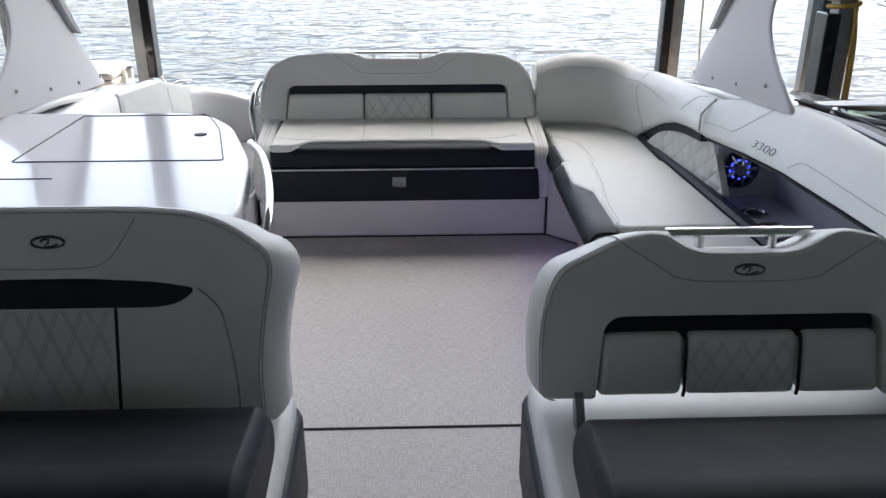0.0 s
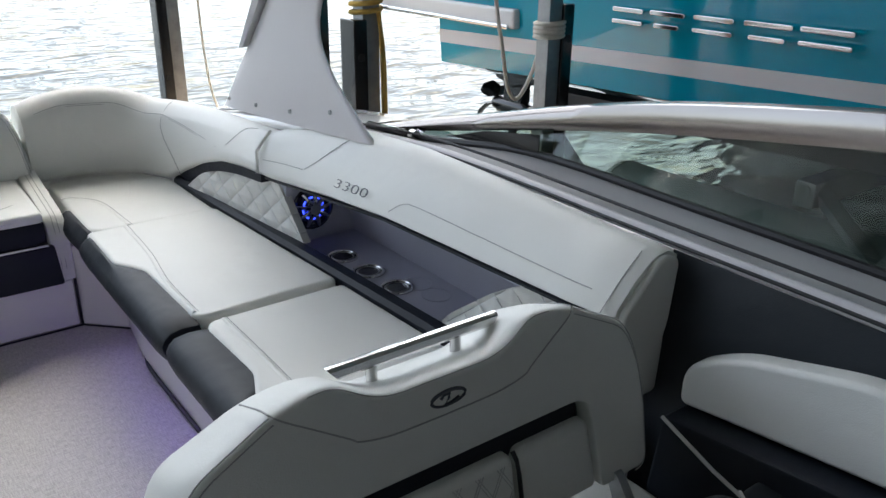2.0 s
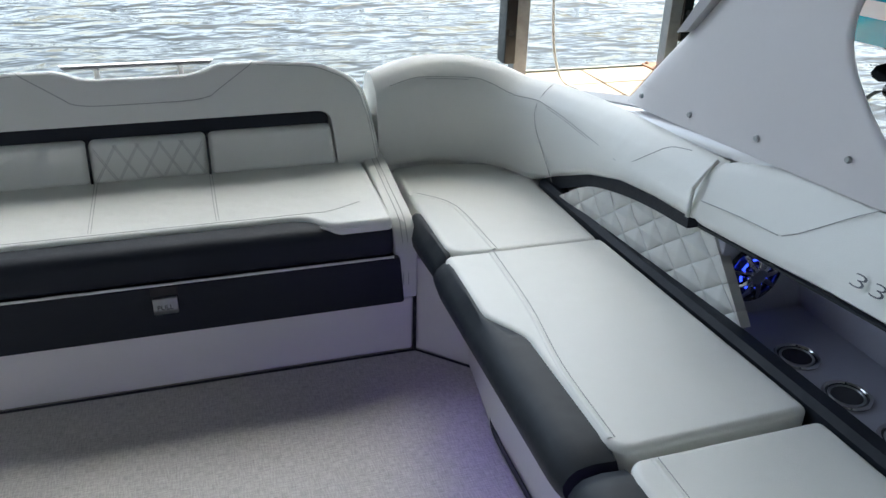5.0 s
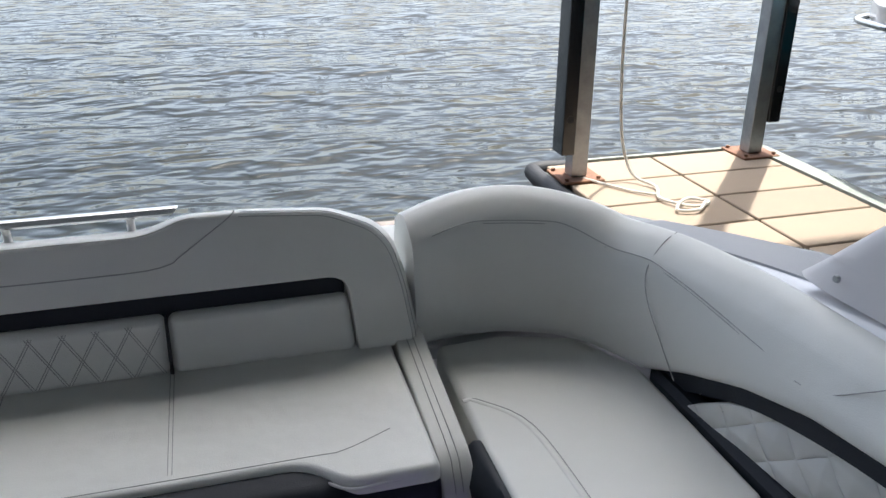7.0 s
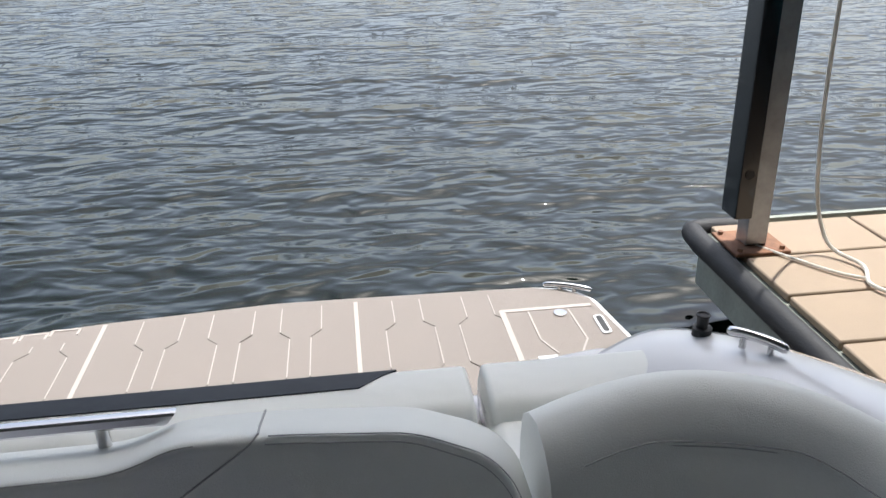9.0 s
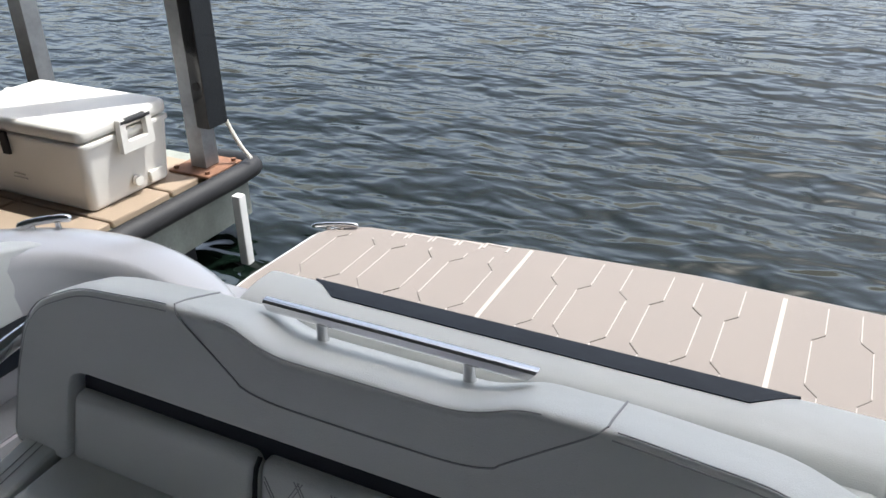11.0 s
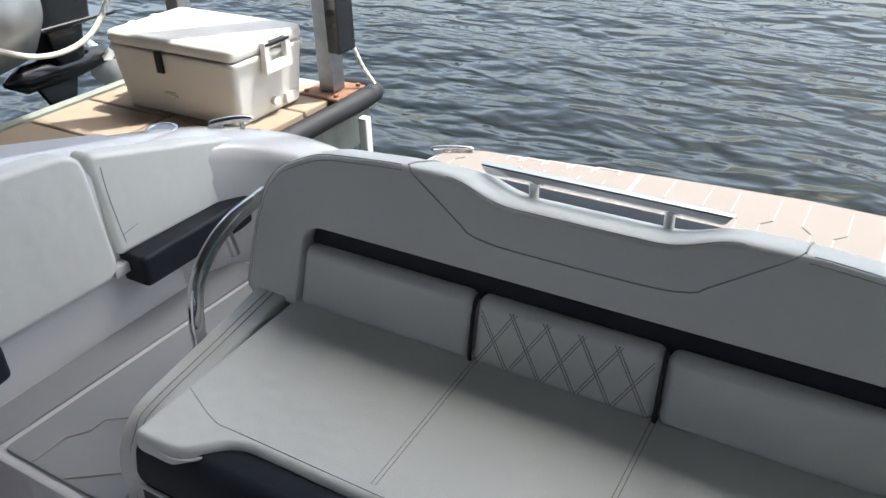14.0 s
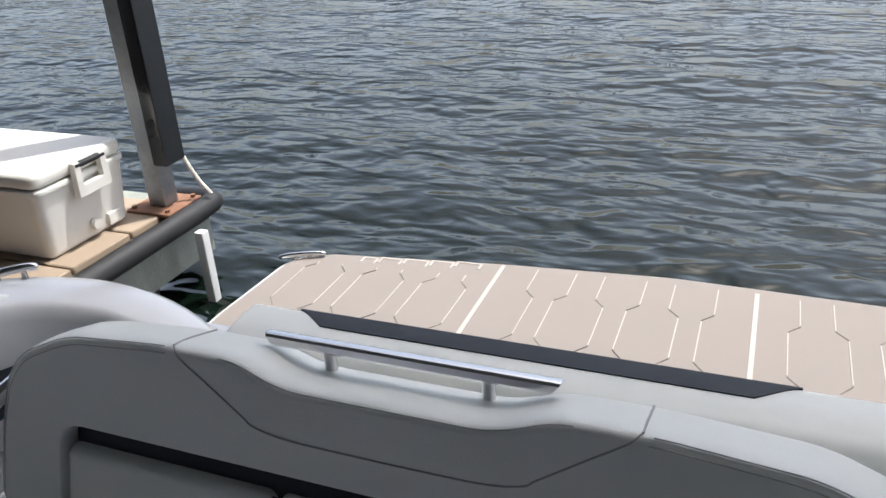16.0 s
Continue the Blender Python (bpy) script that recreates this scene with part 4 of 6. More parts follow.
def companion_seat():
    e = thing("helm_seat", (1.495, 2.1, 0), "white vinyl companion seat with navy bolster and grab rail", "helm seat", "helm seats")
    half = [(0.450, 0.530), (0.454, 0.67), (0.440, 0.765), (0.412, 0.825), (0.285, 0.885), (0.235, 0.897)]
    y0 = 2.186
    sh = seat_back(e, half, 1.495, 0.530, 0.898, y0, 0.21, 0.15, (1.186, 1.801, 0.671, 0.716), (1.367, 1.624), (0.115, 0.188, 0.044), 0.065, 0.020, (0.288, 0.884), helm=True)
    emblem(e, 1.497, 0.818, sh, y0)
    bar(e, 1.340, 1.655, 2.335, 0.872, 1.412, 1.578, 0.82, r=0.0135)
    helm_base(e, 1.045, 1.945, 0.475, 0.655, 1.085, 1.905, 2.40)


def pilot_seat():
    e = thing("helm_seat", (0.02, 2.1, 0), "white vinyl helm seat with navy bolster and quilted back", "helm seat", "helm seats")
    c, zb, zt, y0, thick = 0.02, 0.540, 0.994, 2.106, 0.15
    sh = slant(zb, zt, y0, 0.21, thick, 0.07)
    half = [(0.432, 0.540), (0.426, 0.64), (0.430, 0.70), (0.441, 0.78), (0.459, 0.86), (0.450, 0.905), (0.371, 0.960), (0.30, 0.984), (0.18, 0.993)]
    outline = fillet([(c + u, z) for u, z in half] + [(c - u, z) for u, z in half[::-1]], [0.03, 0.05, 0.05, 0.05, 0.04, 0.05, 0.05, 0.05, 0.05] + [0.05, 0.05, 0.05, 0.05, 0.04, 0.05, 0.05, 0.05, 0.03])
    part("shell", puffed(outline, y0, thick, 0.045, lambda x, z: z < zb + 0.004, sh), VINYL, e, "padded white vinyl shell", smooth=50)
    for dep, off in ((0.0075, -0.0005), (0.002, 0.0075)):
        part("stitching", tube([sh(c + (x - c) * (1 - off * 1.7), y0 + dep - 0.0012, z - (off if z > 0.88 else 0)) for x, z in outline if z > zb + 0.01], 0.0011, 6), STITCH, e, wn=False)
    # navy band with swept ends, over three flush panels
    band = [(c - 0.306, 0.831), (c - 0.27, 0.802), (c - 0.225, 0.793), (c + 0.225, 0.793), (c + 0.27, 0.802), (c + 0.306, 0.831), (c + 0.22, 0.845), (c + 0.08, 0.853), (c - 0.08, 0.853), (c - 0.22, 0.845)]
    part("band", prism(fillet(band, 0.03), "y", y0 - 0.004, y0 + 0.02, 0.003, 2, sh), NAVY, e, "navy vinyl band with swept ends")
    for s in (1, -1):
        seam(e, [sh(c + s * u, y0 - 0.0006, z) for u, z in ((0.306, 0.831), (0.349, 0.785), (0.368, 0.70), (0.377, 0.627), (0.380, 0.56))], 0.0022)
        part("piping", tube([sh(c + s * u, y0 - 0.0005, z) for u, z in ((0.137, 0.793), (0.134, 0.70), (0.130, 0.56))], 0.0036, 8), PIPING, e, wn=False)
    centre = part("quilted_panel", prism([(c - 0.132, 0.56), (c + 0.132, 0.56), (c + 0.134, 0.794), (c - 0.134, 0.794)], "y", y0 - 0.003, y0 + 0.02, 0.002, 2, sh), VINYL, e, "quilted vinyl panel")
    quilting(centre, c - 0.125, c + 0.125, 0.57, 0.788, 5, 0.42, y0 - 0.0034, sh, QSTITCH)
    line = [(0.20, 0.992), (0.185, 0.965), (0.141, 0.902), (0.105, 0.878), (0.05, 0.873)]
    seam(e, [sh(c - u, y0 - 0.0006 + (0.012 if i == 0 else 0), z) for i, (u, z) in enumerate(line)] + [sh(c + u, y0 - 0.0006 + (0.012 if i == 4 else 0), z) for i, (u, z) in enumerate(line[::-1])], 0.0012)
    emblem(e, c + 0.014, 0.927, sh, y0)
    helm_base(e, -0.44, 0.48, 0.495, 0.70, -0.43, 0.487, 2.33)


companion_seat()
pilot_seat()


# ---- wet bar ----
def wet_bar():
    e = thing("wet_bar", (-0.3, 2.95, 0), "glossy white wet bar counter with a flush hatch", "counter")
    outline = [(-0.95, 2.36), (0.33, 2.36), (0.345, 2.55), (0.29, 2.95), (0.17, 3.32), (0.05, 3.50), (-0.10, 3.53), (-0.95, 3.53)]
    part("worktop", prism(fillet(outline, [0, 0.05, 0.05, 0.08, 0.08, 0.08, 0.05, 0]), "z", 0.80, 0.878, 0.018, 4), GEL, e, "glossy white gelcoat worktop")
    body = [(-0.95, 2.40), (0.30, 2.40), (0.31, 2.56), (0.255, 2.93), (0.14, 3.28), (0.03, 3.45), (-0.10, 3.49), (-0.95, 3.49)]
    part("cabinet", prism(fillet(body, [0, 0.05, 0.05, 0.08, 0.08, 0.08, 0.05, 0]), "z", 0.001, 0.80, 0.01, 2), GEL, e, "white moulded cabinet")
    lid = fillet([(-0.38, 2.92), (0.22, 2.92), (0.13, 3.28), (0.05, 3.475), (-0.38, 3.475)], [0.01, 0.015, 0.05, 0.03, 0.01])
    part("hatch_gap", tube([(x, y, 0.8785) for x, y in lid], 0.0022, 6, loop=True), PIPING, e, "thin dark hatch joint", wn=False)
    part("hatch_gap", tube([(-0.95, 2.77, 0.8785), (-0.2, 2.76, 0.8785)], 0.0018, 6), PIPING, e, wn=False)
    part("finger_pull", moved(cyl(0, 0, 0.878, 0.8805, 0.017, 18), Matrix.Translation((0.085, 3.21, 0)) @ Matrix.Diagonal((1.2, 1, 1, 1))), BLACK, e, "small black finger pull")
    part("side_rail", tube(smooth_line([(0.235, 3.24, 0.84), (0.30, 3.08, 0.845), (0.355, 2.86, 0.835), (0.385, 2.66, 0.80), (0.37, 2.56, 0.72), (0.33, 2.53, 0.66)], 6), 0.013, 14), CHROME, e, "polished steel side grab rail")
    part("rim_trim", box(-0.95, -0.02, 3.53, 3.545, 0.84, 0.872, 0.004), GREYFRAME, e)


wet_bar()


# ---- radar arch legs ----
def arch_leg(side):
    cxl = 0.70
    e = thing("radar_arch_leg", (cxl + side * 1.37, 3.9, 0.85), "white moulded radar arch leg screwed to the side deck", "radar arch", "radar arch legs")
    aft = [(4.50, 0.80), (4.42, 0.87), (4.30, 0.985), (4.12, 1.16), (3.92, 1.38), (3.70, 1.62), (3.45, 1.9)]
    fwd = [(3.35, 0.890), (3.45, 0.957), (3.565, 1.04), (3.66, 1.15), (3.66, 1.255), (3.58, 1.42), (3.43, 1.65), (3.13, 1.9)]
    pa, pf = smooth_line([(0, *p) for p in aft], 5), smooth_line([(0, *p) for p in fwd], 5)
    n = 34
    rings = []
    for i in range(n):
        t = i / (n - 1)
        a = pa[int(round(t * (len(pa) - 1)))]
        f = pf[int(round(t * (len(pf) - 1)))]
        hl = 0.5 * (a - f)
        m = 0.5 * (a + f)
        x = 2.065 + 0.07 * max(0, 1 - (m.z - 0.85) / 0.35) * 0 + 0.05 * (m.z - 0.9)
        th = 0.042 + 0.04 * max(0, 1 - (m.z - 0.84) / 0.22) ** 2
        rr = []
        for k in range(24):
            q = 2 * math.pi * k / 24
            cq, sq = math.cos(q), math.sin(q)
            px = math.copysign(abs(cq) ** 0.45, cq)
            py = math.copysign(abs(sq) ** 0.45, sq)
            p = m + hl * py
            rr.append((cxl + side * (x - 0.018 + th * (1 + px) * (0.62 + 0.38 * py) - cxl), p.y, p.z))
        rings.append(rr)
    part("leg", loft(rings), GELMATTE, e, "white moulded arch leg", smooth=60, wn=False)
    xi = cxl + side * (2.065 + 0.06 - 0.06 - cxl)
    for y, z in ((4.36, 0.850), (4.12, 0.868), (3.85, 0.896), (3.575, 0.945)):
        screw(e, (cxl + side * (2.043 - cxl), y, z), (-side, 0, 0.15))
    part("window_slot", prism([(4.19, 1.07), (4.235, 1.055), (4.09, 1.235), (3.90, 1.45), (3.87, 1.42)], "x", cxl + side * (2.044 - cxl), cxl + side * (2.12 - cxl), 0.0), GREYFRAME, e, "grey recessed slot")
    return e


arch_leg(1)
arch_leg(-1)


# ---- port corner lounge ----
def corner_back():
    e = thing("corner_backrest", (1.8, 4.7, 0.45), "wrap-around white vinyl corner backrest cushion", "backrest")
    base = smooth_line([(1.415, 4.975, 0), (1.62, 4.985, 0), (1.79, 4.91, 0), (1.885, 4.75, 0), (1.925, 4.52, 0), (1.936, 4.25, 0), (1.947, 3.915, 0)], 8)
    n = len(base) - 1
    rings = []
    front, bot = [], []
    for i, p in enumerate(base):
        t = i / n
        a, b = base[max(0, i - 1)], base[min(n, i + 1)]
        d = (b - a).normalized()
        out = Vector((-d.y, d.x, 0))
        if out.y < 0 and out.x < 0:
            out = -out
        zt = 0.77 + 0.05 * math.sin(math.pi * min(1, t / 0.40)) if t < 0.40 else 0.77 + 0.045 * ((t - 0.40) / 0.6)
        zl = float(np.interp(-p.y, (-4.74, -4.6, -4.42, -4.25, -4.08, -3.9), (0.455, 0.522, 0.592, 0.642, 0.664, 0.675))) if t > 0.3 else 0.455
        th = 0.17 - 0.02 * t
        h = zt - zl
        prof = [(0.0, zl + 0.012), (-0.006, zl + 0.03), (-0.002, zl + 0.03 + max(0.0, h - 0.115) * 0.5), (0.010, zt - 0.085), (0.019, zt - 0.056), (0.026, zt - 0.046), (0.052, zt - 0.020), (0.09, zt), (th - 0.04, zt - 0.008), (th - 0.012, zt - 0.03), (th, zt - 0.08), (th, zl + 0.02), (th - 0.02, zl), (0.015, zl)]
        w = max(0.0, (t - 0.5) / 0.5)
        rings.append([p + out * (u * (1 - 0.35 * w) + 0.035 * w * max(0.0, (z - zl) / h)) + Vector((0, 0, z)) for u, z in prof])
        zs = min(zt - 0.0495, float(np.interp(p.y, (4.27, 4.45, 4.6, 4.75, 4.9), (0.690, 0.698, 0.712, 0.728, 0.76))))
        w = max(0.0, (t - 0.5) / 0.5)
        front.append(p + out * (float(np.interp(zt - zs, (0.046, 0.056, 0.085, 0.2), (0.026, 0.019, 0.010, -0.002))) * (1 - 0.35 * w) + 0.035 * w * (zs - zl) / h - 0.0008) + Vector((0, 0, zs)))
        bot.append((p, out, zl, zt))
    part("cushion", loft(rings), VINYL, e, "padded wrap-around cushion", smooth=70, wn=False)
    for o in (0, 0.007):
        seam(e, [f + Vector((-0.0005, -0.0012, -o)) for f in front if f.y > 4.29 and f.x > 1.45][::2])
    seam(e, [(1.942, 4.30, 0.690), (1.945, 4.25, 0.694), (1.953, 4.215, 0.712), (1.968, 4.155, 0.755), (1.99, 4.10, 0.792), (2.005, 4.03, 0.806)])
    p, out, zl, zt = bot[24]
    low = [bot[k] for k in (29, 27, 25)]
    seam(e, [q + o_ * -0.006 + Vector((0, 0, z)) for (q, o_, _a, _b), z in zip(low, (0.50, 0.57, 0.65))] + [p + out * 0.012 + Vector((0, 0, zt - 0.07)), p + out * 0.055 + Vector((0, 0, zt - 0.018)), p + out * 0.10 + Vector((0, 0, zt + 0.001))])
    return e


corner_back()


def lounge_cushion(name_label, white, dark, outer, z0, z1, lines=()):
    e = thing("lounge_cushion", (1.7, white[0][1], 0.34), name_label, "seat cushion", "lounge seat cushions")
    part("top", prism(fillet(white, 0.025), "z", z0, z1, 0.034, 5), VINYL, e, "white vinyl cushion top")
    ya, yb = dark[0][0], dark[-1][0]
    rings = []
    for k in range(25):
        f = k / 24
        y = ya + (yb - ya) * f
        xi = float(np.interp(-y, [-p[0] for p in dark], [p[1] for p in dark]))
        xo = outer[0] + (outer[1] - outer[0]) * f
        s = min(1.0, 0.80 + 0.2 * math.sqrt(max(0.0, min(k, 24 - k) / 1.5)))
        zt, zm = z1 - 0.004, (z0 + z1) / 2 - 0.02
        prof = [(xi + 0.012, zt - 0.004), ((xi + xo) / 2 + 0.014, zt), (xo + 0.030, zt - 0.008), (xo + 0.012, zt - 0.026), (xo + 0.001, zt - 0.050), (xo + 0.003, zt - 0.070), (xo + 0.014, z0 + 0.014), (xo + 0.028, z0 - 0.006), (xo + 0.050, z0 - 0.016), (xi + 0.045, z0 - 0.016)]
        rings.append([(xi + 0.02 + (x - xi - 0.02) * (0.6 + 0.4 * s), y, zm + (z - zm) * s) for x, z in prof])
    part("front", loft(rings), CHARCOAL, e, "charcoal vinyl front facing", smooth=70, wn=False)
    for ln in lines:
        seam(e, [(x, y, z1 + 0.0004) for x, y in ln])
        part("welt", tube(smooth_line([(x - 0.010, y, z1 - 0.001) for x, y in ln], 5), 0.007, 8, 0.5), VINYL, e, "soft raised welt", wn=False)
    return e


lounge_cushion("white corner lounge cushion with a small charcoal front", [(1.455, 4.60), (1.465, 4.98), (1.64, 4.99), (1.82, 4.93), (1.91, 4.76), (1.915, 4.275), (1.50, 4.285), (1.455, 4.32)], [(4.61, 1.452), (4.288, 1.452)], (1.405, 1.415), 0.34, 0.452, ([(1.60, 4.29), (1.58, 4.6), (1.50, 4.72), (1.47, 4.73)],))
lounge_cushion("white middle lounge cushion with charcoal front facing", [(1.432, 4.265), (1.912, 4.262), (1.962, 3.42), (1.53, 3.41), (1.500, 3.44), (1.496, 3.83), (1.43, 3.945)], [(4.262, 1.450), (3.935, 1.424), (3.845, 1.492), (3.44, 1.498), (3.41, 1.498)], (1.394, 1.39), 0.345, 0.464, ([(1.575, 4.25), (1.56, 3.95), (1.53, 3.7), (1.525, 3.45)],))
lounge_cushion("white forward lounge cushion with charcoal front facing", [(1.53, 3.392), (1.965, 3.395), (2.0, 2.62), (1.43, 2.62), (1.43, 2.86), (1.515, 3.07), (1.51, 3.35)], [(3.39, 1.505), (3.07, 1.51), (2.865, 1.427), (2.63, 1.427)], (1.392, 1.388), 0.34, 0.458, ([(1.58, 3.38), (1.575, 3.0), (1.56, 2.75)],))
lb = thing("seat_locker", (1.75, 3.6, 0), "white fibreglass seat locker with a black floor gasket", "locker")
part("base", prism([(1.422, 4.51), (1.56, 4.37), (1.524, 4.08), (1.528, 2.5), (2.05, 2.5), (2.05, 5.2), (1.422, 5.2)], "z", 0.001, 0.335, 0.008, 2), GELMATTE, lb, "white lounge base")
part("gasket", tube(smooth_line([(1.535, 4.075, 0.10), (1.532, 4.082, 0.04), (1.528, 4.07, 0.012), (1.520, 4.03, 0.010), (1.516, 3.95, 0.010), (1.515, 3.7, 0.010), (1.518, 3.4, 0.010), (1.532, 2.7, 0.010)], 5), 0.007, 8), PIPING, lb, "black rubber gasket", wn=False)
part("corner_gap", box(1.4165, 1.4235, 4.503, 4.52, 0.0, 0.33), PIPING, lb, wn=False)
part("hinge", box(1.53, 1.545, 3.13, 3.22, 0.14, 0.19, 0.003), STEEL, lb, "small steel hinge")
led = thing("led_strip", (1.56, 3.6, 0.25), "violet courtesy light strip under the lounge seat", "light strip")
part("tape", box(1.515, 1.525, 2.9, 4.2, 0.225, 0.232), LED, led, wn=False, smooth=0)
led2 = thing("led_strip", (0.55, 2.0, 0.2), "violet courtesy light strip under the helm seat", "light strip")
part("tape", box(0.470, 0.476, 1.85, 2.22, 0.20, 0.207), LED, led2, wn=False, smooth=0)


# ---- side console ----
def side_console():
    e = thing("side_console", (2.05, 3.3, 0.35), "side console with open cubby, speaker and cup holders", "side console")
    # inner tray with a hollow
    part("tray_floor", prism([(1.955, 3.90), (1.965, 3.4), (2.0, 2.35), (2.30, 2.35), (2.30, 3.90)], "z", 0.36, 0.43, 0.004, 1), CUBBY, e, "grey moulded tray floor")
    part("tray_back", prism([(2.27, 0.42), (2.30, 0.42), (2.30, 0.80), (2.20, 0.80), (2.20, 0.66), (2.25, 0.50)], "y", 2.41, 3.90, 0.01, 2), CUBBY, e, "grey moulded tray back")
    part("tray_aft", box(2.0, 2.28, 3.83, 3.90, 0.36, 0.72, 0.006), CUBBY, e, "grey moulded speaker wall")
    part("tray_swage", tube(smooth_line([(2.262, 3.6, 0.50), (2.25, 3.4, 0.54), (2.235, 3.1, 0.57), (2.22, 2.8, 0.575)], 6), 0.008, 8), CUBBY, e, wn=False)
    for y in (3.30, 3.20):
        part("tray_swage", tube([(2.18 + 0.045 * math.cos(a / 3), y + 0.05 * math.sin(a / 3), 0.432) for a in range(19)], 0.0014, 6, loop=True), CUBBY, e, wn=False)
    for y, x in ((3.624, 2.097), (3.468, 2.103), (3.312, 2.11)):
        c = part("cup_holder", moved(ring(0, 0, 0, 0.049, 0.005), Matrix.Translation((x, y, 0.433))), CHROME, e, "steel rimmed cup holder")
        # no hole is cut: black disc paints the well's shade, ring its wall
        part("cup_shade_disc", cyl(x, y, 0.4295, 0.4325, 0.047, 24), BLACKGLOSS, c, "flat black disc for the shade in the cup well", wn=False)
        part("cup_wall_ring", tube([(x + 0.037 * math.cos(2 * math.pi * i / 24), y + 0.037 * math.sin(2 * math.pi * i / 24), 0.4325) for i in range(24)], 0.003, 6, loop=True), STEEL, c, wn=False)
    # speaker facing forward
    sp = Matrix.Translation((2.095, 3.825, 0.552)) @ Matrix.Rotation(radians(90), 4, "X") @ Matrix.Rotation(radians(0), 4, "Y")
    s = part("speaker", moved(join(ring(0, 0, 0.004, 0.074, 0.007), cyl(0, 0, -0.004, 0.004, 0.074, 32)), sp), BLACKGLOSS, e, "round speaker with a chrome spoked grille")
    part("cone", moved(cyl(0, 0, 0.004, 0.010, 0.055, 28, 0.03), sp), BLACK, s)
    part("glow_ring", moved(ring(0, 0, 0.008, 0.040, 0.0035), sp), LEDBLUE, s, "blue lit ring", wn=False)
    part("hub", moved(cyl(0, 0, 0.010, 0.028, 0.028, 24, 0.020, 0.004), sp), STEEL, s, "chrome hub")
    for k in range(9):
        a = 2 * math.pi * k / 9
        part("spoke", moved(tube([(0.02 * math.cos(a), 0.02 * math.sin(a), 0.020), (0.045 * math.cos(a + 0.1), 0.045 * math.sin(a + 0.1), 0.019), (0.070 * math.cos(a + 0.1), 0.070 * math.sin(a + 0.1), 0.010)], [0.009, 0.008, 0.005], 8), sp), CHROME, s, wn=False)
    # navy strip behind the seats
    part("navy_strip", loft([[(x, y, 0.38), (x, y, 0.462), (x + 0.015, y, 0.475), (x + 0.05, y, 0.475), (x + 0.055, y, 0.38)] for x, y in ((1.905, 4.70), (1.918, 4.27), (1.945, 3.8), (1.965, 3.41), (1.985, 3.0), (2.005, 2.35))]), NAVY, e, "navy vinyl trim along the seat back")
    # quilted panels either side of the cubby
    for nm, pts, sh in (("quilted_panel", [(4.56, 0.470), (4.45, 0.545), (4.30, 0.60), (4.12, 0.635), (3.87, 0.652), (3.71, 0.470)], 0.0), ("quilted_panel", [(2.98, 0.478), (2.94, 0.52), (2.78, 0.64), (2.60, 0.74), (2.38, 0.75), (2.38, 0.475)], 0.001)):
        q = part(nm, prism(fillet(pts, [0.01, 0.04, 0.04, 0.03, 0.02, 0.01] if sh == 0 else [0.01, 0.02, 0.03, 0.03, 0.01, 0.01]), "x", 1.972 + sh, 2.0 + sh, 0.010, 3, lambda x, y, z: (x + (4.3 - y) * 0.045 - (0.04 if y > 4.2 else 0) * (y - 4.2) / 0.3, y, z)), QUILT, e, "white diamond-quilted vinyl panel")
        if sh == 0:
            zone = lambda yy, zz: zz < float(np.interp(yy, (3.72, 3.86, 4.12, 4.30, 4.45, 4.56), (0.48, 0.648, 0.63, 0.595, 0.54, 0.47))) - 0.012 and zz > 0.48
        else:
            zone = lambda yy, zz: zz < float(np.interp(yy, (2.40, 2.60, 2.78, 2.94, 2.98), (0.745, 0.735, 0.635, 0.515, 0.48))) - 0.012 and zz > 0.485 and yy > 2.41
        ya, yb = (3.40, 4.70) if sh == 0 else (2.135, 3.2)
        for s2 in (1, -1):
            y = ya
            while y < yb:
                ln = []
                for j in range(41):
                    yy, zz = y + s2 * (j / 40 * 0.28 * 1.25 - 0.15), 0.47 + j / 40 * 0.28
                    if zone(yy, zz):
                        ln.append((1.9715 + sh + (4.3 - yy) * 0.045 - (0.04 * (yy - 4.2) / 0.3 if yy > 4.2 else 0), yy, zz))
                if len(ln) > 3:
                    part("quilt_stitching", tube(ln, 0.0012, 5), STITCH, q, wn=False)
                y += 0.115
    arch = smooth_line([(0, 4.74, 0.445), (0, 4.6, 0.515), (0, 4.45, 0.58), (0, 4.32, 0.618), (0, 4.14, 0.648), (0, 3.93, 0.662)], 6)
    part("navy_arch", loft([[(1.930 + (4.74 - p.y) * 0.034, p.y, p.z - 0.022 - 0.025 * (p.y - 3.93)), (1.930 + (4.74 - p.y) * 0.034, p.y, p.z + 0.01), (1.995, p.y, p.z + 0.01), (1.995, p.y, p.z - 0.022 - 0.025 * (p.y - 3.93))] for p in arch]), NAVY, e, "curved navy vinyl trim")
    part("back_fill", prism([(4.7, 0.36), (4.6, 0.48), (4.42, 0.56), (4.25, 0.62), (3.91, 0.67), (3.91, 0.36)], "x", 2.01, 2.03), NAVY, e)
    part("panel_lip", loft([[(x, y, z - 0.010), (x - 0.003, y, z - 0.002), (x + 0.02, y, z + 0.006), (x + 0.05, y, z - 0.01)] for x, y, z in ((1.952, 3.88, 0.676), (1.956, 3.6, 0.704), (1.960, 3.15, 0.746), (1.964, 2.7, 0.758), (1.968, 2.40, 0.766))]), NAVY, e, "navy trim under the bolster")
    return e


side_console()


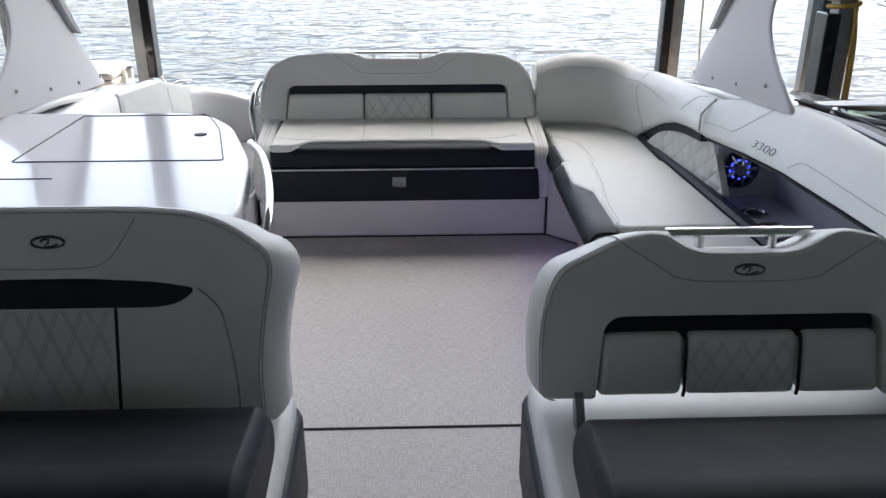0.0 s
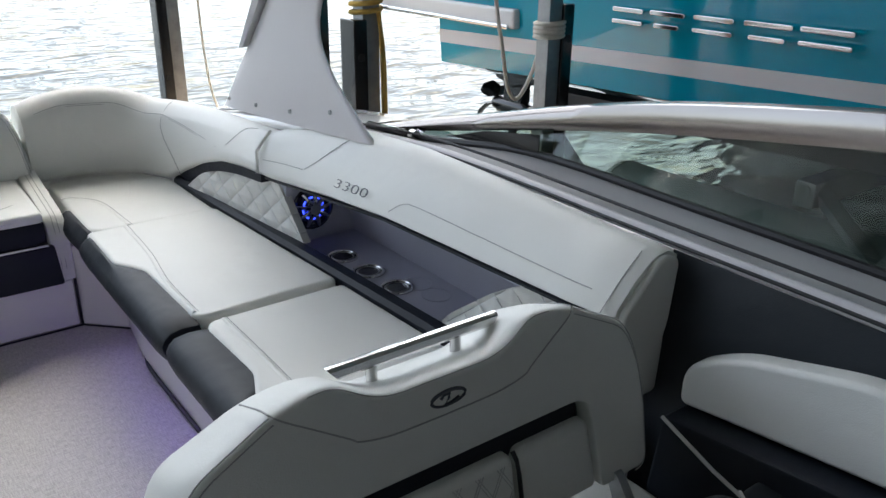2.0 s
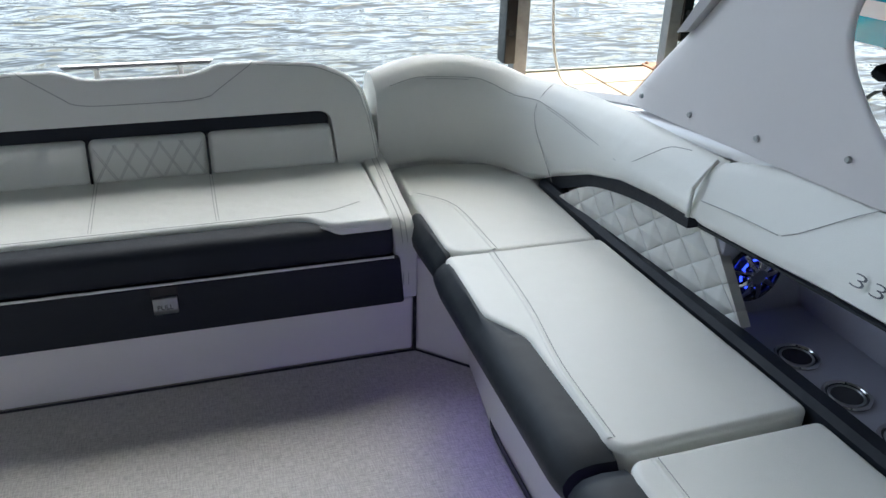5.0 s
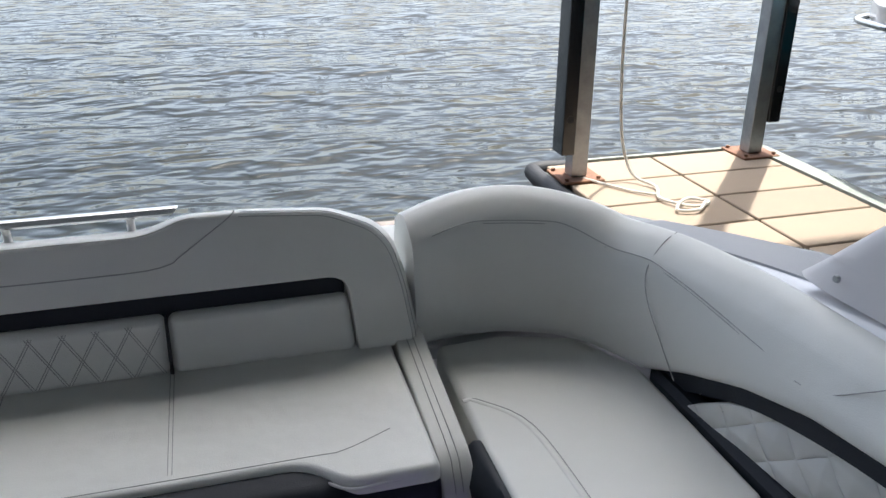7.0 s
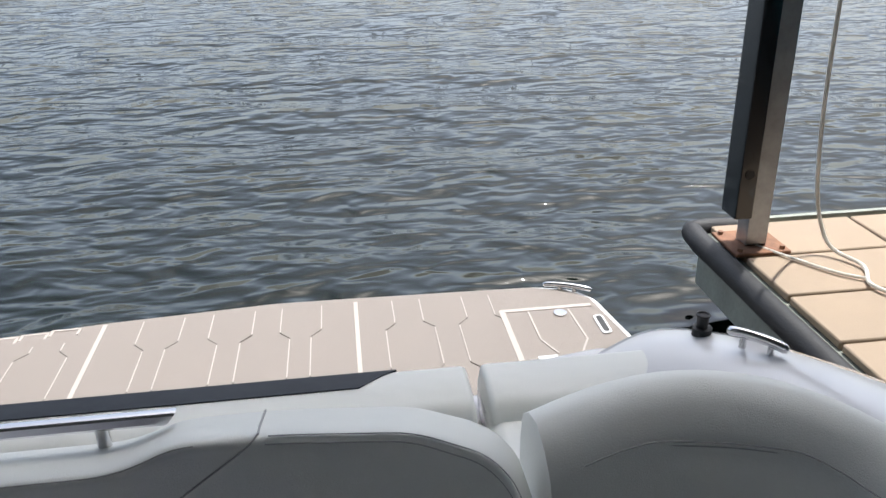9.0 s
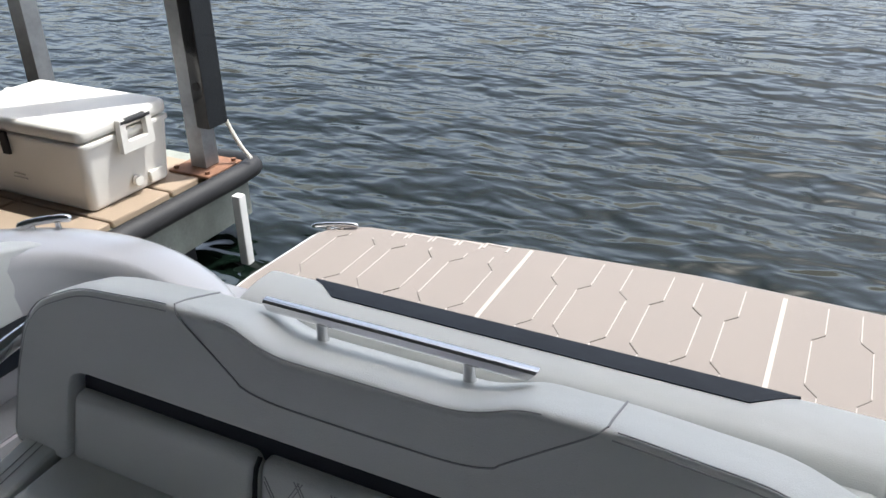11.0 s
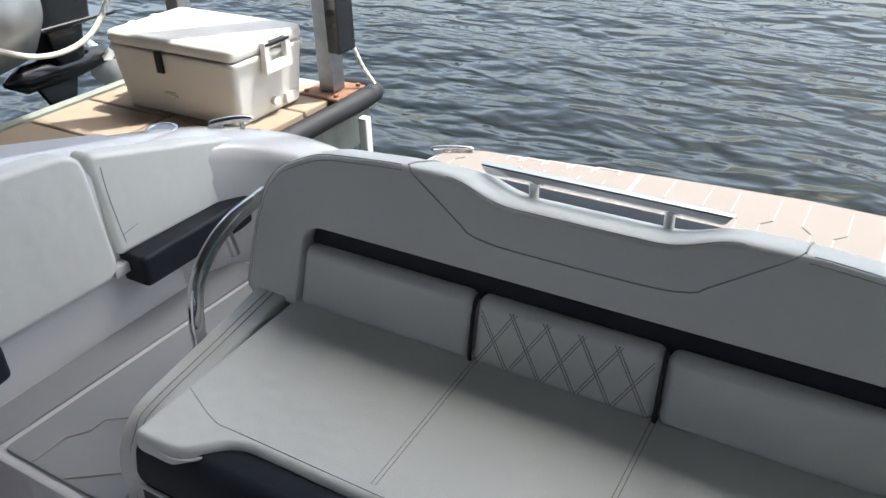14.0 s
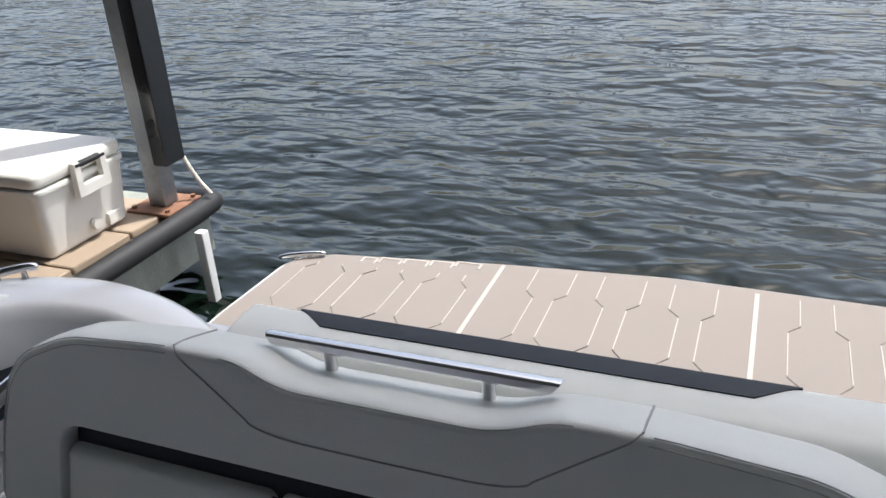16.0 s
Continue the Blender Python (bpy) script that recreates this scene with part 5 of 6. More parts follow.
def side_bolster():
    e = thing("side_bolster", (2.0, 3.1, 0.7), "long white vinyl side bolster marked 3300", "bolster")
    rings, info = [], []
    for y, xl, zl, xu, zu in ((3.905, 1.945, 0.682, 1.985, 0.812), (3.87, 1.940, 0.680, 2.0, 0.828), (3.65, 1.943, 0.702, 2.06, 0.872), (3.45, 1.948, 0.724, 2.078, 0.900), (3.15, 1.952, 0.748, 2.08, 0.915), (2.8, 1.957, 0.758, 2.095, 0.90), (2.45, 1.962, 0.766, 2.10, 0.885), (2.36, 1.970, 0.767, 2.095, 0.890), (2.335, 1.982, 0.770, 2.098, 0.882)):
        d = Vector((xu - xl, 0, zu - zl))
        n = Vector((-d.z, 0, d.x)).normalized()
        lo, up = Vector((xl, y, zl)), Vector((xu, y, zu))
        bulge = 0.012
        rings.append([lo + Vector((0.05, 0, -0.004)), lo + Vector((0.018, 0, -0.006)), lo + Vector((0.002, 0, 0.006)), lo + d * 0.12 + n * bulge * 0.8, lo + d * 0.5 + n * bulge * 1.2, lo + d * 0.85 + n * bulge * 0.8, up + Vector((0.0, 0, 0.0)), up + Vector((0.03, 0, 0.004)), up + Vector((0.06, 0, -0.012)), up + Vector((0.06, 0, -0.10)), lo + Vector((0.09, 0, 0.03))])
        info.append((y, lo, d, n))
    part("cushion", loft(rings), VINYL, e, "padded white bolster cushion", smooth=60, wn=False)

    def on(y, f, off=0.0006):
        for (ya, la, da, na), (yb, lb_, db, nb) in zip(info, info[1:]):
            if ya >= y >= yb:
                t = (ya - y) / (ya - yb)
                bl = 0.012 * (0.8 + 1.6 * (0.25 - (f - 0.5) ** 2))
                return la.lerp(lb_, t) + da.lerp(db, t) * f + na.lerp(nb, t) * (bl + off)
        return info[-1][1]
    seam(e, [on(3.62, 0.30), on(3.58, 0.42), on(3.50, 0.75), on(3.45, 0.9), on(3.40, 0.93)])
    seam(e, [on(3.88, 0.36), on(3.75, 0.33), on(3.63, 0.29)])
    seam(e, [on(3.12, 0.10), on(3.08, 0.26), on(3.02, 0.30), on(2.8, 0.28), on(2.5, 0.26), on(2.41, 0.26)])
    seam(e, [on(2.362, 0.04), on(2.362, 0.5), on(2.362, 0.92)])
    p = on(3.325, 0.21, 0.006)
    writing("model_number", "3300", 0.040, facing(p, on(3.22, 0.21) - on(3.44, 0.21), on(3.325, 0.30) - on(3.325, 0.12)), LOGOGREY, e, 0.0008, 1.02, 2.3, 0.0007)
    part("split_welt", tube([(1.936, 3.907, 0.685), (1.938, 3.907, 0.76), (1.968, 3.907, 0.80), (1.995, 3.907, 0.825)], 0.006, 8), VINYL, e, wn=False)
    part("end_cap", prism(fillet([(2.035, 0.56), (2.125, 0.56), (2.155, 0.868), (2.098, 0.886), (1.988, 0.772)], [0.02, 0.02, 0.02, 0.03, 0.03]), "y", 2.320, 2.345, 0.010, 3), VINYL, e, "white vinyl end face")


side_bolster()


def windshield():
    e = thing("windshield", (2.3, 2.0, 0.9), "curved side windshield with polished frame and tinted glass", "windshield")
    line = [(2.235, 3.62, 0.865), (2.265, 3.40, 0.91), (2.29, 3.17, 0.96), (2.31, 2.86, 1.03), (2.315, 2.56, 1.09), (2.31, 2.21, 1.145), (2.30, 1.93, 1.18), (2.26, 1.3, 1.225), (2.18, 0.5, 1.25), (2.0, -0.5, 1.26)]
    hts = [0.012, 0.03, 0.04, 0.055, 0.065, 0.066, 0.066, 0.066, 0.066, 0.066]
    pl = smooth_line(line, 5)
    hl = smooth_line([(h, 0, 0) for h in hts], 5)
    rings = []
    for p, h in zip(pl, hl):
        h = h.x
        rings.append([p + Vector((-0.012, 0, -h / 2)), p + Vector((-0.018, 0, 0)), p + Vector((-0.004, 0, h / 2)), p + Vector((0.02, 0, h / 2 + 0.006)), p + Vector((0.045, 0, h / 2 - 0.01)), p + Vector((0.035, 0, -h / 2))])
    part("top_frame", loft(rings), FRAMESTEEL, e, "polished steel top frame", smooth=50, wn=False)
    sill = smooth_line([(2.20, 3.62, 0.868), (2.23, 3.3, 0.885), (2.275, 2.92, 0.925), (2.295, 2.42, 0.915), (2.295, 1.87, 0.905), (2.24, 1.2, 0.90), (2.15, 0.5, 0.90), (1.98, -0.5, 0.90)], 5)
    low = smooth_line([(2.17, 3.62, 0.862), (2.195, 3.3, 0.885), (2.20, 2.92, 0.892), (2.20, 2.42, 0.886), (2.20, 1.87, 0.880), (2.17, 1.2, 0.872), (2.08, 0.5, 0.87), (1.9, -0.5, 0.87)], 5)
    part("lower_frame", loft([[l, s, s + Vector((0.03, 0, -0.004)), l + Vector((0.06, 0, -0.02))] for l, s in zip(low, sill)]), GREYFRAME, e, "grey satin lower frame", smooth=50, wn=False)
    part("gasket", tube([s + Vector((0.006, 0, 0.006)) for s in sill], 0.011, 8), PIPING, e, "black glass gasket", wn=False)
    part("trim_line", tube([l + Vector((0.012, 0, 0.02)) for l in low], 0.004, 6), PIPING, e, wn=False)
    part("bottom_rail", tube([l + Vector((-0.012, 0, -0.004)) for l in low], 0.014, 10), GELMATTE, e, "light moulded coaming rail", wn=False)
    part("coaming_line", tube([l + Vector((-0.036, 0, 0.002)) for l in low], 0.004, 6), PIPING, e, wn=False)
    # glass from the sill to the frame
    top = []
    for s in sill:
        best = min(pl, key=lambda p: abs(p.y - s.y))
        i = pl.index(best)
        top.append(Vector((best.x + 0.012, s.y, best.z - hl[i].x / 2 + 0.006)))
    g = []
    for s, t in zip(sill, top):
        if t.z - s.z < 0.02:
            t = Vector((s.x + 0.006, s.y, s.z + 0.02))
        a = s + Vector((0.008, 0, 0.0))
        g.append([a, t, t + Vector((0.005, 0, 0)), a + Vector((0.005, 0, 0))])
    ob = part("glass", loft(g), GLASS, e, "tinted side glass", smooth=30, wn=False)
    ob.visible_shadow = False
    part("frame_tip", moved(cyl(0, 0, -0.012, 0.012, 0.016, 14), Matrix.Translation((2.215, 3.37, 0.893)) @ Matrix.Rotation(radians(90), 4, "X")), CHROME, e)
    part("mesh_corner", prism([(3.28, 0.90), (2.88, 0.945), (2.88, 0.99), (3.1, 0.955)], "x", 2.268, 2.272), BLACKGLOSS, e, "black printed glass corner")


windshield()


def helm_side():
    e = thing("helm_side_lining", (2.1, 1.2, 0.4), "charcoal vinyl side lining with a white padded armrest", "side lining", kind="structure")
    part("lining", loft([[(2.115 - k, y, 0.0), (2.115 - k, y, 0.40), (2.125 - k, y, 0.70), (2.18 - k, y, z), (2.22 - k, y, z - 0.02), (2.2 - k, y, 0.0)] for y, k, z in ((2.36, 0, 0.868), (1.8, 0.0, 0.864), (1.2, 0.03, 0.858), (0.5, 0.12, 0.856), (-0.5, 0.3, 0.856), (-1.1, 0.45, 0.856))]), CHARCOAL, e, "charcoal vinyl lining", wn=False)
    pad = fillet([(2.225, 0.60), (2.225, 0.69), (2.13, 0.745), (1.9, 0.80), (1.4, 0.83), (0.7, 0.82), (0.7, 0.66), (1.3, 0.68), (1.75, 0.655)], [0.02, 0.05, 0.05, 0.05, 0.05, 0.02, 0.02, 0.05, 0.05])
    part("arm_pad", prism(pad, "x", 2.072, 2.13, 0.018, 3, lambda x, y, z: (x + max(0, z - 0.7) * 0.25 - max(0, 1.4 - y) * 0.15, y, z)), VINYL, e, "white padded panel")
    part("ledge", prism([(2.24, 0.40), (2.22, 0.594), (1.75, 0.645), (1.2, 0.66), (0.8, 0.66), (0.8, 0.40)], "x", 2.03, 2.12, 0.01, 2, lambda x, y, z: (x - max(0, 1.4 - y) * 0.1 - 0.012, y, z)), NAVY, e, "navy ledge under the armrest")
    part("piping", tube([(2.012, 2.215, 0.596), (2.0, 2.08, 0.555), (1.99, 1.9, 0.515), (1.98, 1.5, 0.45), (1.95, 1.0, 0.42)], 0.004, 8), WPIPING, e, "white piping", wn=False)
    part("side_box", prism(fillet([(1.88, 1.40), (2.03, 1.40), (2.03, 2.0), (1.96, 2.0), (1.90, 1.92)], 0.02), "z", 0.02, 0.58, 0.015, 3), CHARCOAL, e, "charcoal side box")
    part("piping", tube([(1.885, 1.60, 0.583), (1.895, 1.91, 0.583), (1.955, 1.995, 0.583)], 0.0035, 8), WPIPING, e, wn=False)
    part("cup_rim", moved(ring(0, 0, 0, 0.045, 0.006), Matrix.Translation((2.02, 1.68, 0.655))), CHROME, e, "steel cup holder rim")


helm_side()


# ---- aft sunpad ----
def sunpad(x0, x1, label, stripe):
    e = thing("sunpad_cushion", ((x0 + x1) / 2, 5.4, 0.38), label, "sunpad", "aft sunpad cushions")
    part("pad", prism(fillet([(x0, 5.12), (x1, 5.12), (x1, 5.56), (x0, 5.56)], 0.04), "z", 0.37, 0.478, 0.03, 4), VINYL, e, "white vinyl pad")
    lip = fillet([(5.47, 0.42), (5.455, 0.475), (5.49, 0.508), (5.56, 0.520), (5.635, 0.518), (5.67, 0.45), (5.67, 0.38), (5.50, 0.38)], [0.02, 0.03, 0.03, 0.03, 0.02, 0.02, 0.02, 0.01])
    r = part("lip", prism(lip, "x", x0 + 0.005, x1 - 0.005, 0.025, 4), VINYL, e, "raised rear lip")
    if stripe:
        rings = []
        for x, f in ((stripe[0], 0.0), (stripe[0] + 0.03, 0.3), (stripe[0] + 0.085, 1), (stripe[1] - 0.085, 1), (stripe[1] - 0.03, 0.3), (stripe[1], 0.0)):
            a, b = 5.632 - 0.060 * f, 5.635
            za, zb = 0.5175 + 0.0025 * f, 0.5165
            rings.append([(x, a, za + 0.002), (x, (a + b) / 2, (za + zb) / 2 + 0.003), (x, b, zb + 0.002), (x, b, zb - 0.012), (x, a, za - 0.012)])
        part("stripe", loft(rings), NAVY, r, "navy vinyl stripe", wn=False)


sunpad(-0.01, 1.395, "white vinyl sunpad with raised lip and navy stripe", (0.13, 1.235))
sunpad(1.415, 1.985, "short white vinyl sunpad cushion with raised lip", None)
solid("sunpad_base", prism(fillet([(-0.05, 5.1), (1.96, 5.1), (1.90, 5.62), (-0.02, 5.66)], 0.04), "z", 0.0, 0.375, 0.01, 2), GEL, "white moulded locker under the sunpad", "locker", kind="structure")


# ---- side walkway ----
def walkway():
    e = thing("walkway", (-0.3, 4.9, 0), "white moulded side walkway with grey foam mats", "walkway", kind="structure")
    part("step", box(-0.58, -0.035, 4.45, 5.46, -0.05, 0.243, 0.012, 2), GELMATTE, e, "white walkway step")
    part("riser_step", box(-0.58, -0.035, 3.56, 4.45, -0.05, 0.01, 0.01, 2), GELMATTE, e)
    part("mat", prism(fillet([(-0.392, 4.475), (-0.05, 4.475), (-0.05, 5.40), (-0.30, 5.40), (-0.372, 5.30)], 0.015), "z", 0.243, 0.250, 0.002, 1), MATGREY, e, "grey foam walkway mat")
    part("mat", prism([(-0.52, 4.475), (-0.412, 4.475), (-0.388, 5.30), (-0.515, 5.30)], "z", 0.243, 0.250, 0.002, 1), MATGREY, e, "grey foam edge mat")
    for ln in ([(-0.30, 4.48), (-0.30, 4.56), (-0.27, 4.60), (-0.27, 4.64), (-0.06, 4.80)], [(-0.20, 4.48), (-0.06, 4.585)]):
        part("mat_groove", tube([(x, y, 0.2505) for x, y in ln], 0.003, 6), FOAMLINE, e, wn=False)
    wall = [(y, x, zt) for y, x, zt in ((3.55, -0.56, 0.80), (4.3, -0.56, 0.80), (4.7, -0.555, 0.74), (5.0, -0.545, 0.68), (5.12, -0.54, 0.655))]
    rings = [[(x + 0.03, y, 0.20), (x + 0.025, y, 0.30), (x, y, zt - 0.04), (x - 0.03, y, zt), (x - 0.12, y + 0.03, zt + 0.004), (x - 0.12, y + 0.03, 0.2)] for y, x, zt in wall]
    part("side_wall", loft(rings), GEL, e, "white glossy inner side wall", smooth=60, wn=False)
    return e


walkway()


def fold_seat(y0, y1, zt0, zt1, zb, label, padz, pad_y):
    e = thing("walkway_seat", (-0.5, (y0 + y1) / 2, 0.4), label, "fold-down seat", "walkway seats")

    def shape(x, y, z):
        t = (y - y0) / (y1 - y0)
        top = zt0 + (zt1 - zt0) * t ** 1.6
        f = (z - zb) / (zt0 - zb)
        z2 = zb + f * (top - zb)
        return (x - (z2 - zb) * 0.13 + 0.10 * max(0, t - 0.55) ** 2, y, z2)
    part("backrest", prism(fillet([(y0, zb), (y1, zb), (y1, zt0), (y0, zt0)], [0.02, 0.06, 0.05, 0.02]), "x", -0.585, -0.51, 0.024, 4, shape), VINYL, e, "white vinyl backrest")
    part("seat_pad", prism(fillet([(-0.57, pad_y[0]), (-0.445, pad_y[0]), (-0.445, pad_y[1] - 0.14), (-0.47, pad_y[1]), (-0.57, pad_y[1])], 0.02), "z", padz - 0.085, padz, 0.012, 3), NAVY, e, "navy folded seat pad")
    return e


s1 = fold_seat(4.945, 5.43, 0.705, 0.575, 0.44, "white aft walkway backrest above a navy folded pad", 0.445, (4.955, 5.44))
seam(s1, [(-0.5095 - (z - 0.44) * 0.13 + 0.10 * max(0, (y - 4.945) / 0.485 - 0.55) ** 2, y, z) for y, z in ((4.97, 0.49), (5.09, 0.515), (5.19, 0.55), (5.255, 0.585), (5.275, 0.615))])
seam(s1, [(-0.5095 - (z - 0.44) * 0.13, y, z) for y, z in ((4.972, 0.47), (4.968, 0.55), (4.968, 0.62), (4.972, 0.67))])
s2 = fold_seat(4.30, 4.925, 0.78, 0.725, 0.40, "white walkway backrest cushion on a hinged bracket", 0.42, (3.9, 4.585))
seam(s2, [(-0.5095 - (z - 0.40) * 0.13, y, z) for y, z in ((4.335, 0.44), (4.33, 0.55), (4.33, 0.68), (4.335, 0.74))])
part("bracket", box(-0.55, -0.50, 4.91, 4.96, 0.395, 0.425, 0.006), GEL, s2, "white hinge bracket")


# ---- teal boat on its lift ----
def teal_boat():
    e = thing("teal_boat", (5.3, 3.0, 0.4), "teal sport boat with white stripe on a boat lift", "boat")
    sta = [(5.85, 0.0), (5.0, 0.02), (3.5, 0.03), (2.0, 0.05), (0.5, 0.12), (-1.5, 0.45)]
    rise = lambda y: 0.035 * (6.0 - y)
    rings = []
    for y, ins in sta:
        r = rise(y)
        prof = [(4.60, 0.47), (4.24, 0.565), (4.175, 0.585), (4.165, 0.705), (4.14, 1.05), (4.10, 1.55), (4.35, 1.62), (6.25, 1.62), (6.5, 1.55), (6.46, 1.05), (6.42, 0.70), (6.38, 0.60), (6.2, 0.50), (5.3, 0.30)]
        rings.append([(x + (ins if x < 5.3 else -ins), y, z + r) for x, z in prof])
    h = part("hull", loft(rings), TEAL, e, "teal glossy hull", smooth=25, wn=False)
    srings = []
    for y, ins in sta:
        r = rise(y)
        srings.append([(4.163 + ins, y + 0.002, 0.715 + r), (4.155 + ins, y + 0.002, 0.80 + r), (4.18 + ins, y + 0.002, 0.80 + r), (4.19 + ins, y + 0.002, 0.715 + r)])
    part("stripe", loft(srings), GELMATTE, e, "white hull stripe", wn=False)
    x = 4.136
    # a raised chrome name, as plain rounded strokes
    for ya, w, lo in ((4.33, 0.20, 0.0), (4.09, 0.21, 0.03), (3.83, 0.22, 0.0), (3.56, 0.24, 0.03), (3.29, 0.24, 0.0)):
        z = 0.995 + (4.3 - ya) * 0.012

        def stroke(y_a, y_b, z_a, z_b):
            return prism(fillet([(y_a, z_a), (y_b, z_a), (y_b, z_b), (y_a, z_b)], 0.012), "x", x - 0.010, x + 0.012, 0.004, 2)
        part("chrome_stroke", stroke(ya - w, ya, z + 0.070, z + 0.094), CHROME, e)
        part("chrome_stroke", stroke(ya - w + lo, ya - lo, z + 0.012, z + 0.034), CHROME, e)
    part("swim_deck", prism(fillet([(4.122, 5.08), (6.4, 5.08), (6.3, 6.9), (4.33, 6.9), (4.122, 6.6)], [0.03, 0.03, 0.1, 0.1, 0.1]), "z", 0.885, 1.0, 0.02, 3), GEL, e, "white swim deck")
    part("rub_rail", tube(smooth_line([(4.118, 5.12, 0.895), (4.115, 6.0, 0.895), (4.118, 6.55, 0.895), (4.33, 6.9, 0.895), (5.3, 6.92, 0.895)], 6), 0.016, 10), CHROME, e, "polished rub rail")
    part("deck_cleat", box(4.5, 4.75, 6.2, 6.23, 1.0, 1.03, 0.01), CHROME, e)
    d = part("stern_drive", join(prism(fillet([(5.80, 0.42), (6.5, 0.40), (6.52, 0.28), (6.30, 0.22), (5.80, 0.34)], 0.03), "x", 5.22, 5.38, 0.03, 3), box(5.25, 5.35, 6.2, 6.45, 0.0, 0.3, 0.03, 3), moved(tube([(5.3, 6.10, 0.05), (5.3, 6.2, 0.05), (5.3, 6.5, 0.05), (5.3, 6.58, 0.05)], [0.02, 0.07, 0.07, 0.05], 16), Matrix.Identity(4)), prism([(6.2, 0.03), (6.45, 0.03), (6.40, -0.16), (6.32, -0.16)], "x", 5.285, 5.315, 0.008, 2)), BLACKGLOSS, e, "black stern drive")
    for k in range(4):
        a = math.pi / 2 * k + 0.4
        bm = loft([[(5.3 + math.cos(a + s) * r, 6.60 + t + s * 0.12, 0.05 + math.sin(a + s) * r) for s, t in ((-w_, 0), (0, -0.006), (w_, 0), (0, 0.006))] for r, w_ in ((0.05, 0.35), (0.10, 0.5), (0.15, 0.45), (0.19, 0.2))])
        part("propeller_blade", bm, BLACKGLOSS, d, "black propeller blade", wn=False)
    part("trim_tab", box(4.5, 4.95, 5.85, 6.12, 0.50, 0.512, 0.003), STEEL, e)


teal_boat()


def boat_lift():
    e = thing("boat_lift", (4.6, 3.5, -0.1), "grey aluminium boat lift frame with float tubes", "boat lift")
    for x in (4.36, 6.2):
        part("bunk", prism([(0.0, 0.60), (0.0, 0.70), (5.0, 0.545), (5.0, 0.455)], "x", x - 0.08, x + 0.08, 0.01, 2), BLACK, e, "dark carpeted bunk")
    for y in (1.9, 3.2, 5.0):
        part("cross_beam", box(4.25, 6.4, y - 0.05, y + 0.05, 0.30, 0.42, 0.008), ALU, e, "aluminium cross beam")
    for y0, y1 in ((5.0, 4.4), (3.2, 2.6), (1.9, 1.3)):
        part("swing_arm", tube([(4.32, y0, 0.40), (4.32, y1, -0.1)], 0.045, 4), ALU, e, "aluminium swing arm", smooth=20, wn=False)
        part("pivot", moved(cyl(0, 0, -0.06, 0.06, 0.03, 14), Matrix.Translation((4.30, y0, 0.38)) @ Matrix.Rotation(radians(90), 4, "Y")), STEEL, e)
    part("side_rail", box(4.20, 4.30, -1, 5.6, -0.02, 0.10, 0.008), ALU, e, "aluminium side rail")
    part("float_tube", tube([(4.45, -1, -0.05), (4.45, 4.4, -0.05)], 0.24, 24), PVC, e, "grey plastic float tube")
    part("tube_cap", tube([(4.45, 4.40, -0.05), (4.45, 4.46, -0.05), (4.45, 4.5, -0.05)], [0.245, 0.22, 0.1], 24), PVC, e)
    part("cylinder", tube([(4.05, 2.0, 0.22), (4.05, 4.6, 0.10)], 0.035, 12), STEEL, e, "lift cylinder")


boat_lift()


